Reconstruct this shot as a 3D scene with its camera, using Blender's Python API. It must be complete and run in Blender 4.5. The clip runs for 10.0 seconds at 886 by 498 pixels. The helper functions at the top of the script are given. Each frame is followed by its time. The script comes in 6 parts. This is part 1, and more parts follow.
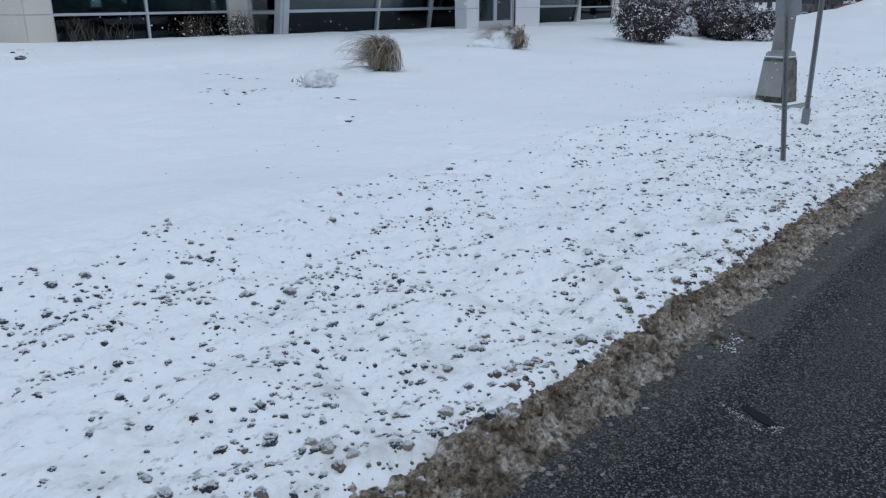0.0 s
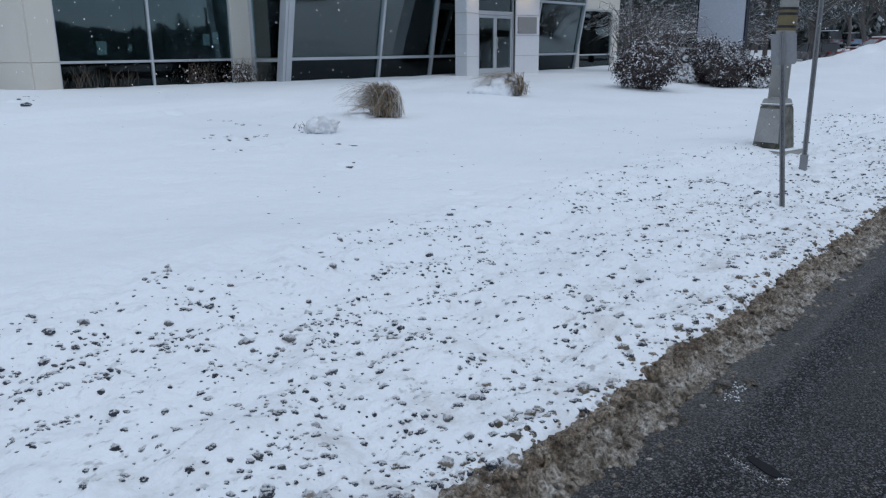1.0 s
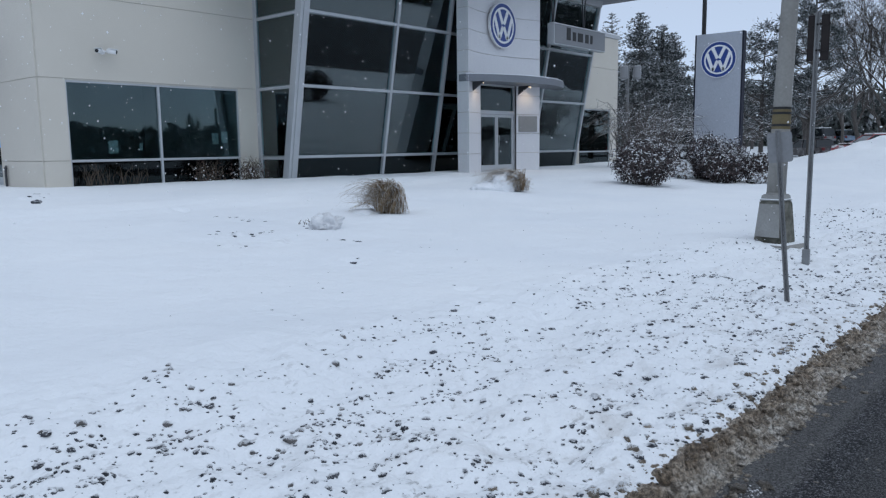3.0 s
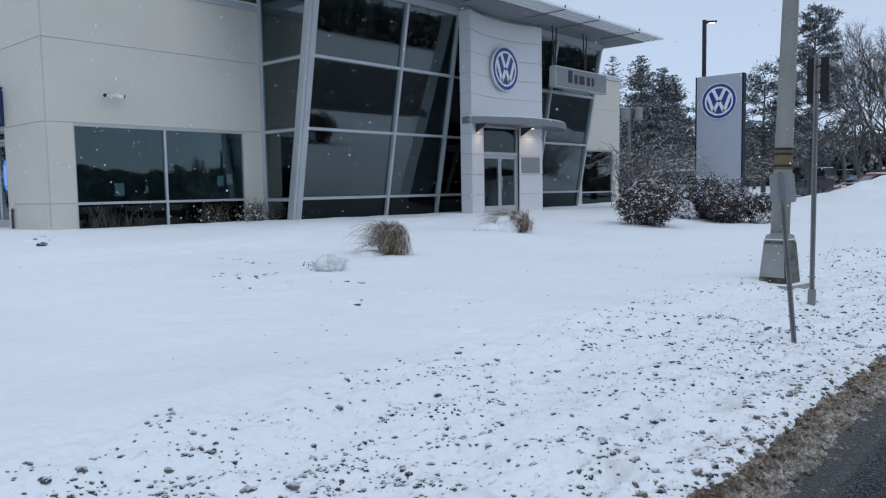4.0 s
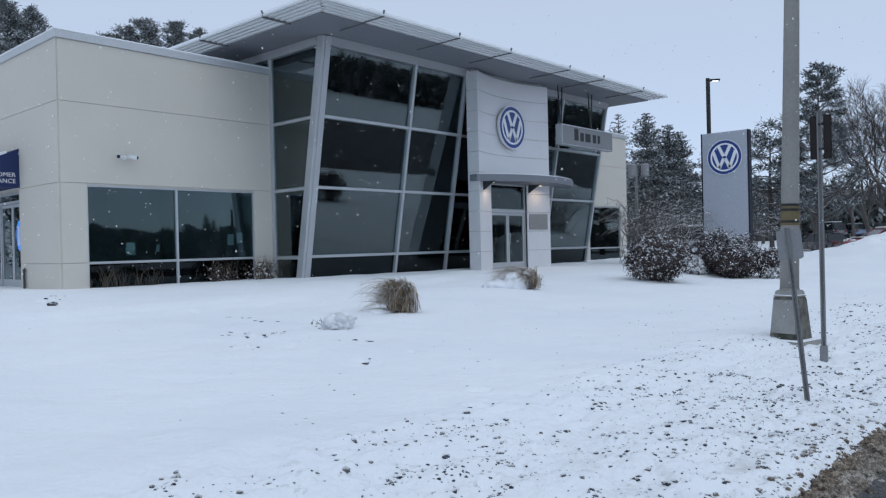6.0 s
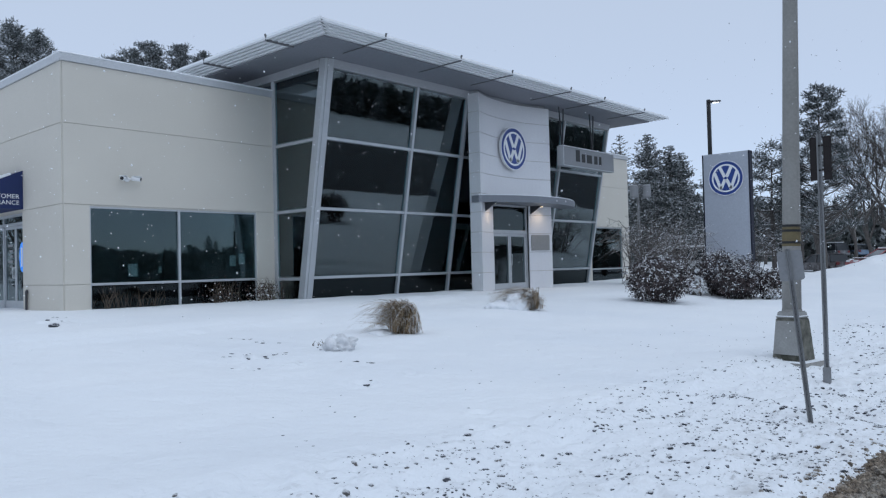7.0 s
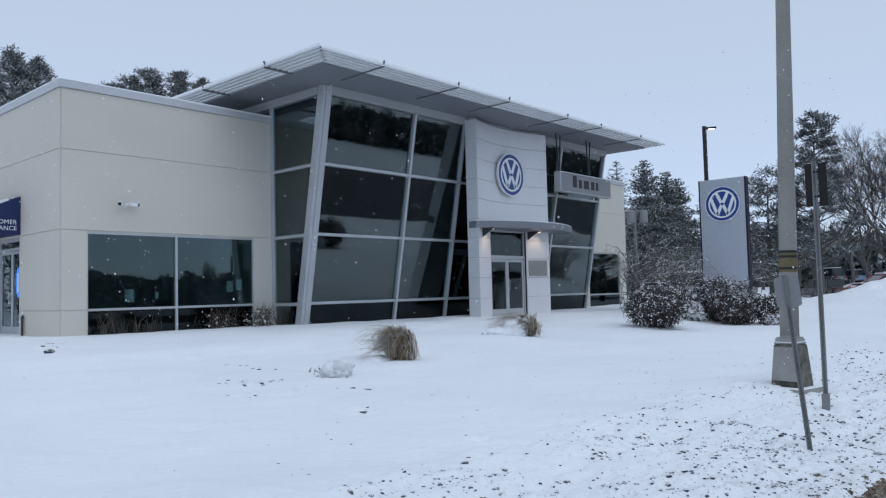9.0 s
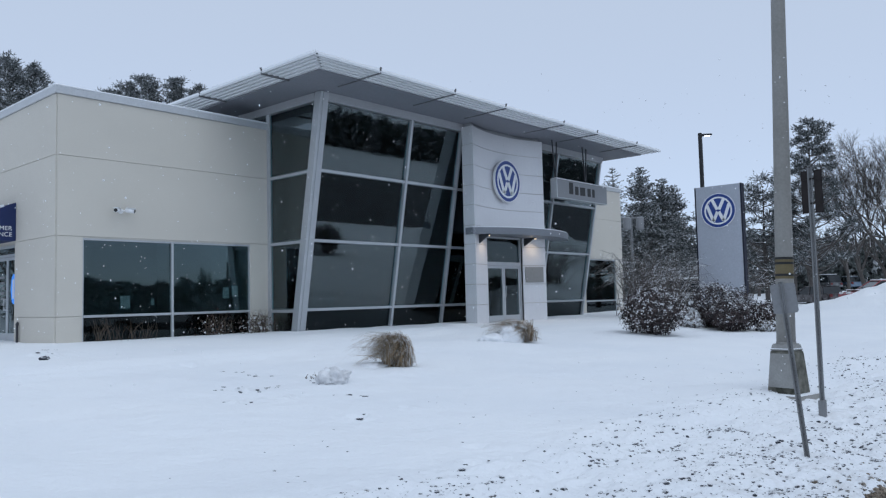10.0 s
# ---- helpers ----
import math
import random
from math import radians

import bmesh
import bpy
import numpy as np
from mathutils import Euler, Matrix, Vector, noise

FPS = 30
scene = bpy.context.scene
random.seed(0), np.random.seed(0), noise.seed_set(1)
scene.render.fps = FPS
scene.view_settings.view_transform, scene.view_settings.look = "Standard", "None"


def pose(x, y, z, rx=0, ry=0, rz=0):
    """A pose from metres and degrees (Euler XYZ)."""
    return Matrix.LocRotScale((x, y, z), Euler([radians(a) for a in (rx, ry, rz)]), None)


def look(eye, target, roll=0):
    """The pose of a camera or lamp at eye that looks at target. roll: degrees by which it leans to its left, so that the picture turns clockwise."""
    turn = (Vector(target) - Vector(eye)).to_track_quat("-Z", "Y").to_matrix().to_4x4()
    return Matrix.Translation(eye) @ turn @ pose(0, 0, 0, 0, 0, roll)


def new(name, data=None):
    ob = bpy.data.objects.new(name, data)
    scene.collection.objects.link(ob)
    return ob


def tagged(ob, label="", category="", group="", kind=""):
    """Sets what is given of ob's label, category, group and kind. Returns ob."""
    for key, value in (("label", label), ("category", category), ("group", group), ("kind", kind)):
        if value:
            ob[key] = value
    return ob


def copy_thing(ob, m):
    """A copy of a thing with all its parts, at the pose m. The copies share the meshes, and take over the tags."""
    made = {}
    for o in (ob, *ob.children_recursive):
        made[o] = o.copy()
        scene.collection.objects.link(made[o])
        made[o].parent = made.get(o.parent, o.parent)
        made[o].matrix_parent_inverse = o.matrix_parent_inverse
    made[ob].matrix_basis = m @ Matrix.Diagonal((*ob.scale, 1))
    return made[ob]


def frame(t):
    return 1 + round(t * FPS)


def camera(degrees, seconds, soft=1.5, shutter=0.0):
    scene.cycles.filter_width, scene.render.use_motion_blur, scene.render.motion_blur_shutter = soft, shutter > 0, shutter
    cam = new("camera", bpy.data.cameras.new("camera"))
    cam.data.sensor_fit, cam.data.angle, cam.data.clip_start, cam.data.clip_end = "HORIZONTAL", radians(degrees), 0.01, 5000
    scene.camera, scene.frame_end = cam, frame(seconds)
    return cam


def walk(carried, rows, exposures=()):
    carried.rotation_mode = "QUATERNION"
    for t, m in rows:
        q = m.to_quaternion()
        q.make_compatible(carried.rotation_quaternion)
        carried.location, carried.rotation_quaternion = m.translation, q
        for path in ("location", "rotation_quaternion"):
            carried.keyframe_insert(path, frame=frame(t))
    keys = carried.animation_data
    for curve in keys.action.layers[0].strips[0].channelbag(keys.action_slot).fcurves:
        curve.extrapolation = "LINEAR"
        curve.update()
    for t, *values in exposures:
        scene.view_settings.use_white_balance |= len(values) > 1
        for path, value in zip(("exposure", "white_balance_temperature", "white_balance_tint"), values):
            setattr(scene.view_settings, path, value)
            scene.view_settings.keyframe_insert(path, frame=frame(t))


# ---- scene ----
cam = camera(60.485, 10.0, soft=1.25)
PATH = [
    (0, look((-0.012, 0.014, 1.382), (7.1737, 6.2474, -1.7014), -0.60)),
    (0.5, look((-0.008, 0.020, 1.387), (7.2446, 6.3085, -1.4164), -0.59)),
    (1, look((-0.004, 0.020, 1.393), (7.3046, 6.3601, -1.1354), -0.59)),
    (1.5, look((-0.000, 0.024, 1.394), (7.3630, 6.4101, -0.8427), -0.58)),
    (2, look((-0.003, 0.023, 1.404), (7.4113, 6.4579, -0.4983), -0.60)),
    (2.5, look((-0.001, 0.026, 1.408), (7.4461, 6.5018, -0.2038), -0.66)),
    (4, look((0.002, 0.035, 1.421), (7.4867, 6.6191, 0.6300), -0.97)),
    (4.5, look((-0.001, 0.031, 1.426), (7.4782, 6.6435, 0.8404), -1.06)),
    (5, look((-0.004, 0.023, 1.431), (7.4625, 6.6653, 1.0606), -1.20)),
    (5.5, look((-0.006, 0.018, 1.435), (7.4473, 6.6823, 1.2327), -1.29)),
    (7, look((-0.003, -0.002, 1.443), (7.4202, 6.6948, 1.6708), -1.40)),
    (7.5, look((-0.008, -0.007, 1.443), (7.4144, 6.6865, 1.7742), -1.39)),
    (8, look((-0.008, -0.008, 1.448), (7.4184, 6.6755, 1.8692), -1.38)),
    (8.5, look((-0.003, -0.007, 1.450), (7.4280, 6.6664, 1.9433), -1.39)),
    (9, look((-0.002, -0.007, 1.449), (7.4377, 6.6516, 2.0094), -1.40)),
    (9.5, look((-0.002, -0.005, 1.449), (7.4510, 6.6349, 2.0533), -1.40)),
    (10, look((-0.000, 0.000, 1.450), (7.4689, 6.6182, 2.0938), -1.39)),
]
EXPOSURES = [(0.0, -0.10, 6200, 10), (2.5, -0.06, 6200, 10), (5.0, 0.0, 6200, 10), (10.0, 0.02, 6200, 10)]
walk(cam, PATH, EXPOSURES)

# ---- world and light: an even snow-cloud sky over a weak, wide sun ----
SUN_ELEV, SUN_AZ = 62.0, 200.0
world = bpy.data.worlds.new("overcast_sky")
scene.world = world
world.use_nodes = True
wn, wl = world.node_tree.nodes, world.node_tree.links
wn.clear()
sky = wn.new("ShaderNodeTexSky")
sky.sky_type, sky.sun_disc = "NISHITA", False
sky.sun_elevation, sky.sun_rotation = radians(SUN_ELEV), radians(SUN_AZ)
sky.dust_density, sky.air_density, sky.altitude = 0.6, 0.5, 100.0
sky_bg = wn.new("ShaderNodeBackground")
sky_bg.inputs["Strength"].default_value = 0.05
cloud_bg = wn.new("ShaderNodeBackground")
cloud_bg.inputs["Color"].default_value = (0.525, 0.587, 0.668, 1)
cloud_bg.inputs["Strength"].default_value = 0.90
both = wn.new("ShaderNodeAddShader")
wout = wn.new("ShaderNodeOutputWorld")
wl.new(sky.outputs["Color"], sky_bg.inputs["Color"])
wl.new(sky_bg.outputs[0], both.inputs[0])
wl.new(cloud_bg.outputs[0], both.inputs[1])
wl.new(both.outputs[0], wout.inputs["Surface"])

sun_data = bpy.data.lights.new("sun", "SUN")
sun_data.energy, sun_data.angle, sun_data.color = 0.72, radians(60), (0.88, 0.97, 1.0)
sun = new("sun", sun_data)
az, el = radians(SUN_AZ), radians(SUN_ELEV)
sun_way = Vector((math.sin(az) * math.cos(el), math.cos(az) * math.cos(el), math.sin(el)))
sun.matrix_world = look(sun_way * 50, (0, 0, 0))


# ---- materials ----
def material(name):
    m = bpy.data.materials.new(name)
    m.use_nodes = True
    n = m.node_tree.nodes
    return m, n, m.node_tree.links, n["Principled BSDF"]


def coords(n, l, scale):
    tc, mp = n.new("ShaderNodeTexCoord"), n.new("ShaderNodeMapping")
    mp.inputs["Scale"].default_value = scale if isinstance(scale, tuple) else (scale,) * 3
    l.new(tc.outputs["Object"], mp.inputs["Vector"])
    return mp.outputs["Vector"]


def noise_node(n, l, vec, scale, detail=4.0, rough=0.55):
    t = n.new("ShaderNodeTexNoise")
    t.inputs["Scale"].default_value, t.inputs["Detail"].default_value, t.inputs["Roughness"].default_value = scale, detail, rough
    l.new(vec, t.inputs["Vector"])
    return t.outputs["Fac"]


def ramp(n, l, fac, stops):
    r = n.new("ShaderNodeValToRGB")
    while len(r.color_ramp.elements) < len(stops):
        r.color_ramp.elements.new(0.5)
    for e, (p, c) in zip(r.color_ramp.elements, stops):
        e.position, e.color = p, (*c, 1) if len(c) == 3 else c
    l.new(fac, r.inputs["Fac"])
    return r.outputs["Color"]


def mixed(n, l, fac, a, b, kind="MIX"):
    m = n.new("ShaderNodeMix")
    m.data_type, m.blend_type = "RGBA", kind
    for sock, v in ((m.inputs[0], fac), (m.inputs[6], a), (m.inputs[7], b)):
        if isinstance(v, (int, float)):
            sock.default_value = v
        elif isinstance(v, tuple):
            sock.default_value = (*v, 1)
        else:
            l.new(v, sock)
    return m.outputs[2]


def bump(n, l, height, strength, distance, bsdf):
    b = n.new("ShaderNodeBump")
    b.inputs["Strength"].default_value, b.inputs["Distance"].default_value = strength, distance
    l.new(height, b.inputs["Height"])
    l.new(b.outputs["Normal"], bsdf.inputs["Normal"])


def worn(name, col, dark, rough=0.6, metal=0.0, big=0.6, fine=25.0, relief=0.15, depth=0.004, spread=0.35):
    """A surface of one colour with stains at a large scale and grain at a fine one."""
    m, n, l, p = material(name)
    v = coords(n, l, 1.0)
    a = noise_node(n, l, v, big, 5.0)
    b = noise_node(n, l, v, fine, 3.0)
    c1 = ramp(n, l, a, [(0.5 - spread, dark), (0.5 + spread, col)])
    c2 = mixed(n, l, 0.18, c1, ramp(n, l, b, [(0.3, (0.25, 0.25, 0.25)), (0.7, (0.75, 0.75, 0.75))]), "OVERLAY")
    l.new(c2, p.inputs["Base Color"])
    p.inputs["Roughness"].default_value, p.inputs["Metallic"].default_value = rough, metal
    bump(n, l, b, relief, depth, p)
    return m


def leafy(name, stops, rough=0.6):
    """Each leaf or tuft takes its own colour from the ramp."""
    m, n, l, p = material(name)
    g = n.new("ShaderNodeNewGeometry")
    l.new(ramp(n, l, g.outputs["Random Per Island"], stops), p.inputs["Base Color"])
    p.inputs["Roughness"].default_value = rough
    return m


def snow_topped(name, col, dark, snow_from=0.35, rough=0.8, fine=14.0):
    """Bark or metal with snow lying on what faces up."""
    m, n, l, p = material(name)
    v = coords(n, l, 1.0)
    b = noise_node(n, l, v, fine, 3.0)
    base = ramp(n, l, b, [(0.3, dark), (0.7, col)])
    g, s = n.new("ShaderNodeNewGeometry"), n.new("ShaderNodeSeparateXYZ")
    l.new(g.outputs["Normal"], s.inputs[0])
    add = n.new("ShaderNodeMath")
    add.operation = "MULTIPLY_ADD"
    add.inputs[1].default_value, add.inputs[2].default_value = 0.5, -0.25
    l.new(b, add.inputs[0])
    tot = n.new("ShaderNodeMath")
    l.new(s.outputs["Z"], tot.inputs[0])
    l.new(add.outputs[0], tot.inputs[1])
    f = ramp(n, l, tot.outputs[0], [(snow_from, (0, 0, 0)), (snow_from + 0.15, (1, 1, 1))])
    l.new(mixed(n, l, f, base, (0.82, 0.84, 0.87)), p.inputs["Base Color"])
    p.inputs["Roughness"].default_value = rough
    return m


def make_snow():
    m, n, l, p = material("snow")
    v = coords(n, l, 1.0)
    a, b, c = noise_node(n, l, v, 0.35, 4.0), noise_node(n, l, v, 9.0, 4.0), noise_node(n, l, v, 90.0, 2.0)
    col = ramp(n, l, a, [(0.3, (0.765, 0.785, 0.815)), (0.7, (0.825, 0.838, 0.855))])
    # grey-brown spray thrown up by traffic, in patches beside the road
    s = n.new("ShaderNodeSeparateXYZ")
    l.new(v, s.inputs[0])
    near = n.new("ShaderNodeMapRange")
    near.inputs["From Min"].default_value, near.inputs["From Max"].default_value = 3.2, 1.2
    l.new(s.outputs["Y"], near.inputs["Value"])
    spot = noise_node(n, l, v, 3.5, 6.0, 0.7)
    f = n.new("ShaderNodeMath")
    f.operation = "MULTIPLY"
    l.new(near.outputs[0], f.inputs[0])
    l.new(ramp(n, l, spot, [(0.5, (0, 0, 0)), (0.72, (0.75, 0.75, 0.75))]), f.inputs[1])
    far = n.new("ShaderNodeMapRange")
    far.inputs["From Min"].default_value, far.inputs["From Max"].default_value = 4.6, 2.0
    l.new(s.outputs["Y"], far.inputs["Value"])
    speck = noise_node(n, l, coords(n, l, (0.8, 1.25, 1.0)), 15.0, 5.0, 0.62)
    cluster = noise_node(n, l, v, 1.6, 4.0, 0.6)
    fs = n.new("ShaderNodeMath")
    fs.operation = "MULTIPLY"
    l.new(ramp(n, l, speck, [(0.585, (0, 0, 0)), (0.67, (0.55, 0.55, 0.55))]), fs.inputs[0])
    l.new(ramp(n, l, cluster, [(0.38, (0.1, 0.1, 0.1)), (0.60, (1, 1, 1))]), fs.inputs[1])
    fs2 = n.new("ShaderNodeMath")
    fs2.operation = "MULTIPLY"
    l.new(fs.outputs[0], fs2.inputs[0])
    l.new(far.outputs[0], fs2.inputs[1])
    c3 = mixed(n, l, f.outputs[0], col, (0.40, 0.37, 0.34))
    l.new(mixed(n, l, fs2.outputs[0], c3, (0.13, 0.12, 0.115)), p.inputs["Base Color"])
    p.inputs["Roughness"].default_value = 0.75
    p.inputs["Specular IOR Level"].default_value = 0.25
    d = noise_node(n, l, v, 2.2, 5.0, 0.6)
    h = n.new("ShaderNodeMath")
    h.operation = "MULTIPLY_ADD"
    h.inputs[1].default_value = 0.10
    l.new(c, h.inputs[0])
    l.new(b, h.inputs[2])
    h2 = n.new("ShaderNodeMath")
    h2.operation = "MULTIPLY_ADD"
    h2.inputs[1].default_value = 2.5
    l.new(d, h2.inputs[0])
    l.new(h.outputs[0], h2.inputs[2])
    bump(n, l, h2.outputs[0], 0.55, 0.04, p)
    return m


def make_asphalt():
    m, n, l, p = material("wet_asphalt")
    v = coords(n, l, 1.0)
    grit = noise_node(n, l, v, 115.0, 4.0, 0.75)
    chip = noise_node(n, l, v, 52.0, 5.0, 0.72)
    big = noise_node(n, l, coords(n, l, (0.22, 3.0, 1.0)), 1.6, 6.0, 0.65)
    vor = n.new("ShaderNodeTexVoronoi")
    vor.inputs["Scale"].default_value = 165.0
    l.new(v, vor.inputs["Vector"])
    stone = n.new("ShaderNodeSeparateColor")
    l.new(vor.outputs["Color"], stone.inputs[0])
    both = mixed(n, l, 0.45, stone.outputs[0], chip)
    film = noise_node(n, l, coords(n, l, (2.5, 7.0, 1.0)), 1.6, 6.0, 0.7)
    col = ramp(n, l, both, [(0.30, (0.005, 0.005, 0.0055)), (0.50, (0.022, 0.022, 0.024)), (0.62, (0.066, 0.065, 0.069)), (0.70, (0.19, 0.19, 0.205)), (0.80, (0.34, 0.34, 0.36))])
    slush = ramp(n, l, big, [(0.50, (0, 0, 0)), (0.72, (0.5, 0.5, 0.5))])
    c1 = mixed(n, l, slush, col, (0.15, 0.148, 0.145))
    l.new(mixed(n, l, ramp(n, l, film, [(0.60, (0, 0, 0)), (0.80, (0.45, 0.45, 0.45))]), c1, (0.26, 0.255, 0.25)), p.inputs["Base Color"])
    # thin slush beside the ridge and along the wheel track
    sp = n.new("ShaderNodeSeparateXYZ")
    l.new(v, sp.inputs[0])
    wob = n.new("ShaderNodeMath")
    wob.operation = "MULTIPLY_ADD"
    wob.inputs[1].default_value = 0.16
    l.new(film, wob.inputs[0])
    l.new(sp.outputs["Y"], wob.inputs[2])
    mr = n.new("ShaderNodeMapRange")
    mr.inputs["From Min"].default_value, mr.inputs["From Max"].default_value = 0.5, 1.3
    l.new(wob.outputs[0], mr.inputs["Value"])
    bands = [(0.0, 0.05), (0.14, 0.70), (0.40, 0.70), (0.53, 0.05), (0.70, 0.10), (0.75, 0.6), (0.80, 0.4)]
    trk = mixed(n, l, 1.0, ramp(n, l, mr.outputs[0], [(u, (k, k, k)) for u, k in bands]), ramp(n, l, grit, [(0.44, (0.25, 0.25, 0.25)), (0.56, (1, 1, 1))]), "MULTIPLY")
    base = p.inputs["Base Color"].links[0].from_socket
    gritty = ramp(n, l, grit, [(0.40, (0.012, 0.012, 0.012)), (0.53, (0.07, 0.069, 0.068)), (0.64, (0.30, 0.298, 0.295))])
    wet = ramp(n, l, mr.outputs[0], [(0.62, (0, 0, 0)), (0.72, (0.62, 0.62, 0.62)), (0.78, (0.42, 0.42, 0.42)), (0.88, (0.65, 0.65, 0.65)), (0.97, (0.85, 0.85, 0.85))])
    along = n.new("ShaderNodeMapRange")
    along.inputs["From Min"].default_value, along.inputs["From Max"].default_value = 1.7, 3.4
    along.inputs["To Min"].default_value = 0.12
    l.new(sp.outputs["X"], along.inputs["Value"])
    wet = mixed(n, l, 1.0, wet, along.outputs[0], "MULTIPLY")
    trk = mixed(n, l, 1.0, trk, along.outputs[0], "MULTIPLY")
    wet = mixed(n, l, 1.0, wet, ramp(n, l, both, [(0.32, (0.3, 0.3, 0.3)), (0.66, (1, 1, 1))]), "MULTIPLY")
    l.new(mixed(n, l, wet, mixed(n, l, trk, base, gritty), (0.25, 0.243, 0.235)), p.inputs["Base Color"])
    l.new(ramp(n, l, big, [(0.35, (0.5, 0.5, 0.5)), (0.7, (0.8, 0.8, 0.8))]), p.inputs["Roughness"])
    p.inputs["Specular IOR Level"].default_value = 0.2
    h = n.new("ShaderNodeMath")
    h.operation = "SUBTRACT"
    l.new(mixed(n, l, 0.5, grit, chip), h.inputs[0])
    l.new(vor.outputs["Distance"], h.inputs[1])
    bump(n, l, h.outputs[0], 1.0, 0.018, p)
    return m


def make_slush():
    m, n, l, p = material("brown_slush")
    v = coords(n, l, 1.0)
    a, b, c = noise_node(n, l, v, 9.0, 6.0, 0.68), noise_node(n, l, v, 48.0, 5.0, 0.72), noise_node(n, l, v, 150.0, 3.0)
    c1 = ramp(n, l, a, [(0.34, (0.06, 0.047, 0.034)), (0.44, (0.18, 0.146, 0.110)), (0.54, (0.31, 0.275, 0.232)), (0.65, (0.48, 0.455, 0.42))])
    c2 = mixed(n, l, 0.8, c1, ramp(n, l, b, [(0.36, (0.06, 0.05, 0.045)), (0.48, (0.48, 0.47, 0.46)), (0.60, (1.0, 1.0, 1.0))]), "OVERLAY")
    # the strip along the snow is the muddiest, the side of the wheels greyer
    sp = n.new("ShaderNodeSeparateXYZ")
    l.new(v, sp.inputs[0])
    wob = n.new("ShaderNodeMath")
    wob.operation = "MULTIPLY_ADD"
    wob.inputs[1].default_value = 0.22
    l.new(a, wob.inputs[0])
    l.new(sp.outputs["Y"], wob.inputs[2])
    mr = n.new("ShaderNodeMapRange")
    mr.inputs["From Min"].default_value, mr.inputs["From Max"].default_value = 1.1, 1.7
    l.new(wob.outputs[0], mr.inputs["Value"])
    mud = ramp(n, l, mr.outputs[0], [(0.46, (0, 0, 0)), (0.58, (0.6, 0.6, 0.6)), (0.68, (0.55, 0.55, 0.55)), (0.80, (0.1, 0.1, 0.1))])
    grey = ramp(n, l, mr.outputs[0], [(0.18, (0.55, 0.55, 0.55)), (0.38, (0, 0, 0))])
    c3 = mixed(n, l, mud, c2, (0.66, 0.54, 0.41), "MULTIPLY")
    l.new(mixed(n, l, grey, c3, (0.62, 0.63, 0.64), "MULTIPLY"), p.inputs["Base Color"])
    p.inputs["Roughness"].default_value = 0.42
    h = n.new("ShaderNodeMath")
    h.operation = "MULTIPLY_ADD"
    h.inputs[1].default_value = 0.45
    l.new(c, h.inputs[0])
    l.new(b, h.inputs[2])
    bump(n, l, h.outputs[0], 1.0, 0.022, p)
    return m


def make_clod(name, stops):
    m, n, l, p = material(name)
    v = coords(n, l, 1.0)
    b = noise_node(n, l, v, 105.0, 5.0, 0.75)
    g = n.new("ShaderNodeNewGeometry")
    c1 = ramp(n, l, g.outputs["Random Per Island"], stops)
    # wind-driven snow plastered on the top and the side away from the road; the dark road side also paints in shade
    dot = n.new("ShaderNodeVectorMath")
    dot.operation = "DOT_PRODUCT"
    dot.inputs[1].default_value = (0.42, 0.50, 0.76)
    l.new(g.outputs["Normal"], dot.inputs[0])
    up = n.new("ShaderNodeMath")
    up.operation = "MULTIPLY_ADD"
    up.inputs[1].default_value = 0.34
    l.new(dot.outputs["Value"], up.inputs[0])
    l.new(b, up.inputs[2])
    up2 = n.new("ShaderNodeMath")
    up2.operation = "MULTIPLY_ADD"
    up2.inputs[1].default_value = 0.12
    l.new(g.outputs["Random Per Island"], up2.inputs[0])
    l.new(up.outputs[0], up2.inputs[2])
    l.new(mixed(n, l, ramp(n, l, up2.outputs[0], [(0.60, (0, 0, 0)), (0.75, (1, 1, 1))]), c1, (0.81, 0.825, 0.85)), p.inputs["Base Color"])
    p.inputs["Roughness"].default_value = 0.8
    bump(n, l, b, 1.0, 0.016, p)
    return m


def make_glass(name, tint, ior=1.55, wave=0.02):
    """A tinted pane: a clear tinted sheet under a Fresnel gloss."""
    m, n, l, p = material(name)
    n.remove(p)
    tr, gl, mx, fr = (n.new("ShaderNode" + k) for k in ("BsdfTransparent", "BsdfGlossy", "MixShader", "Fresnel"))
    tr.inputs["Color"].default_value = (*tint, 1)
    gl.inputs["Roughness"].default_value = 0.02
    gl.inputs["Color"].default_value = (0.80, 0.93, 0.97, 1)
    fr.inputs["IOR"].default_value = ior
    v = coords(n, l, 1.0)
    b = n.new("ShaderNodeBump")
    b.inputs["Strength"].default_value, b.inputs["Distance"].default_value = wave, 0.05
    l.new(noise_node(n, l, v, 0.8, 2.0), b.inputs["Height"])
    l.new(b.outputs["Normal"], gl.inputs["Normal"])
    l.new(b.outputs["Normal"], fr.inputs["Normal"])
    l.new(fr.outputs[0], mx.inputs[0])
    l.new(tr.outputs[0], mx.inputs[1])
    l.new(gl.outputs[0], mx.inputs[2])
    l.new(mx.outputs[0], n["Material Output"].inputs["Surface"])
    return m


def glow(name, col, strength):
    m, n, l, p = material(name)
    p.inputs["Emission Color"].default_value, p.inputs["Emission Strength"].default_value = (*col, 1), strength
    p.inputs["Base Color"].default_value = (*col, 1)
    return m


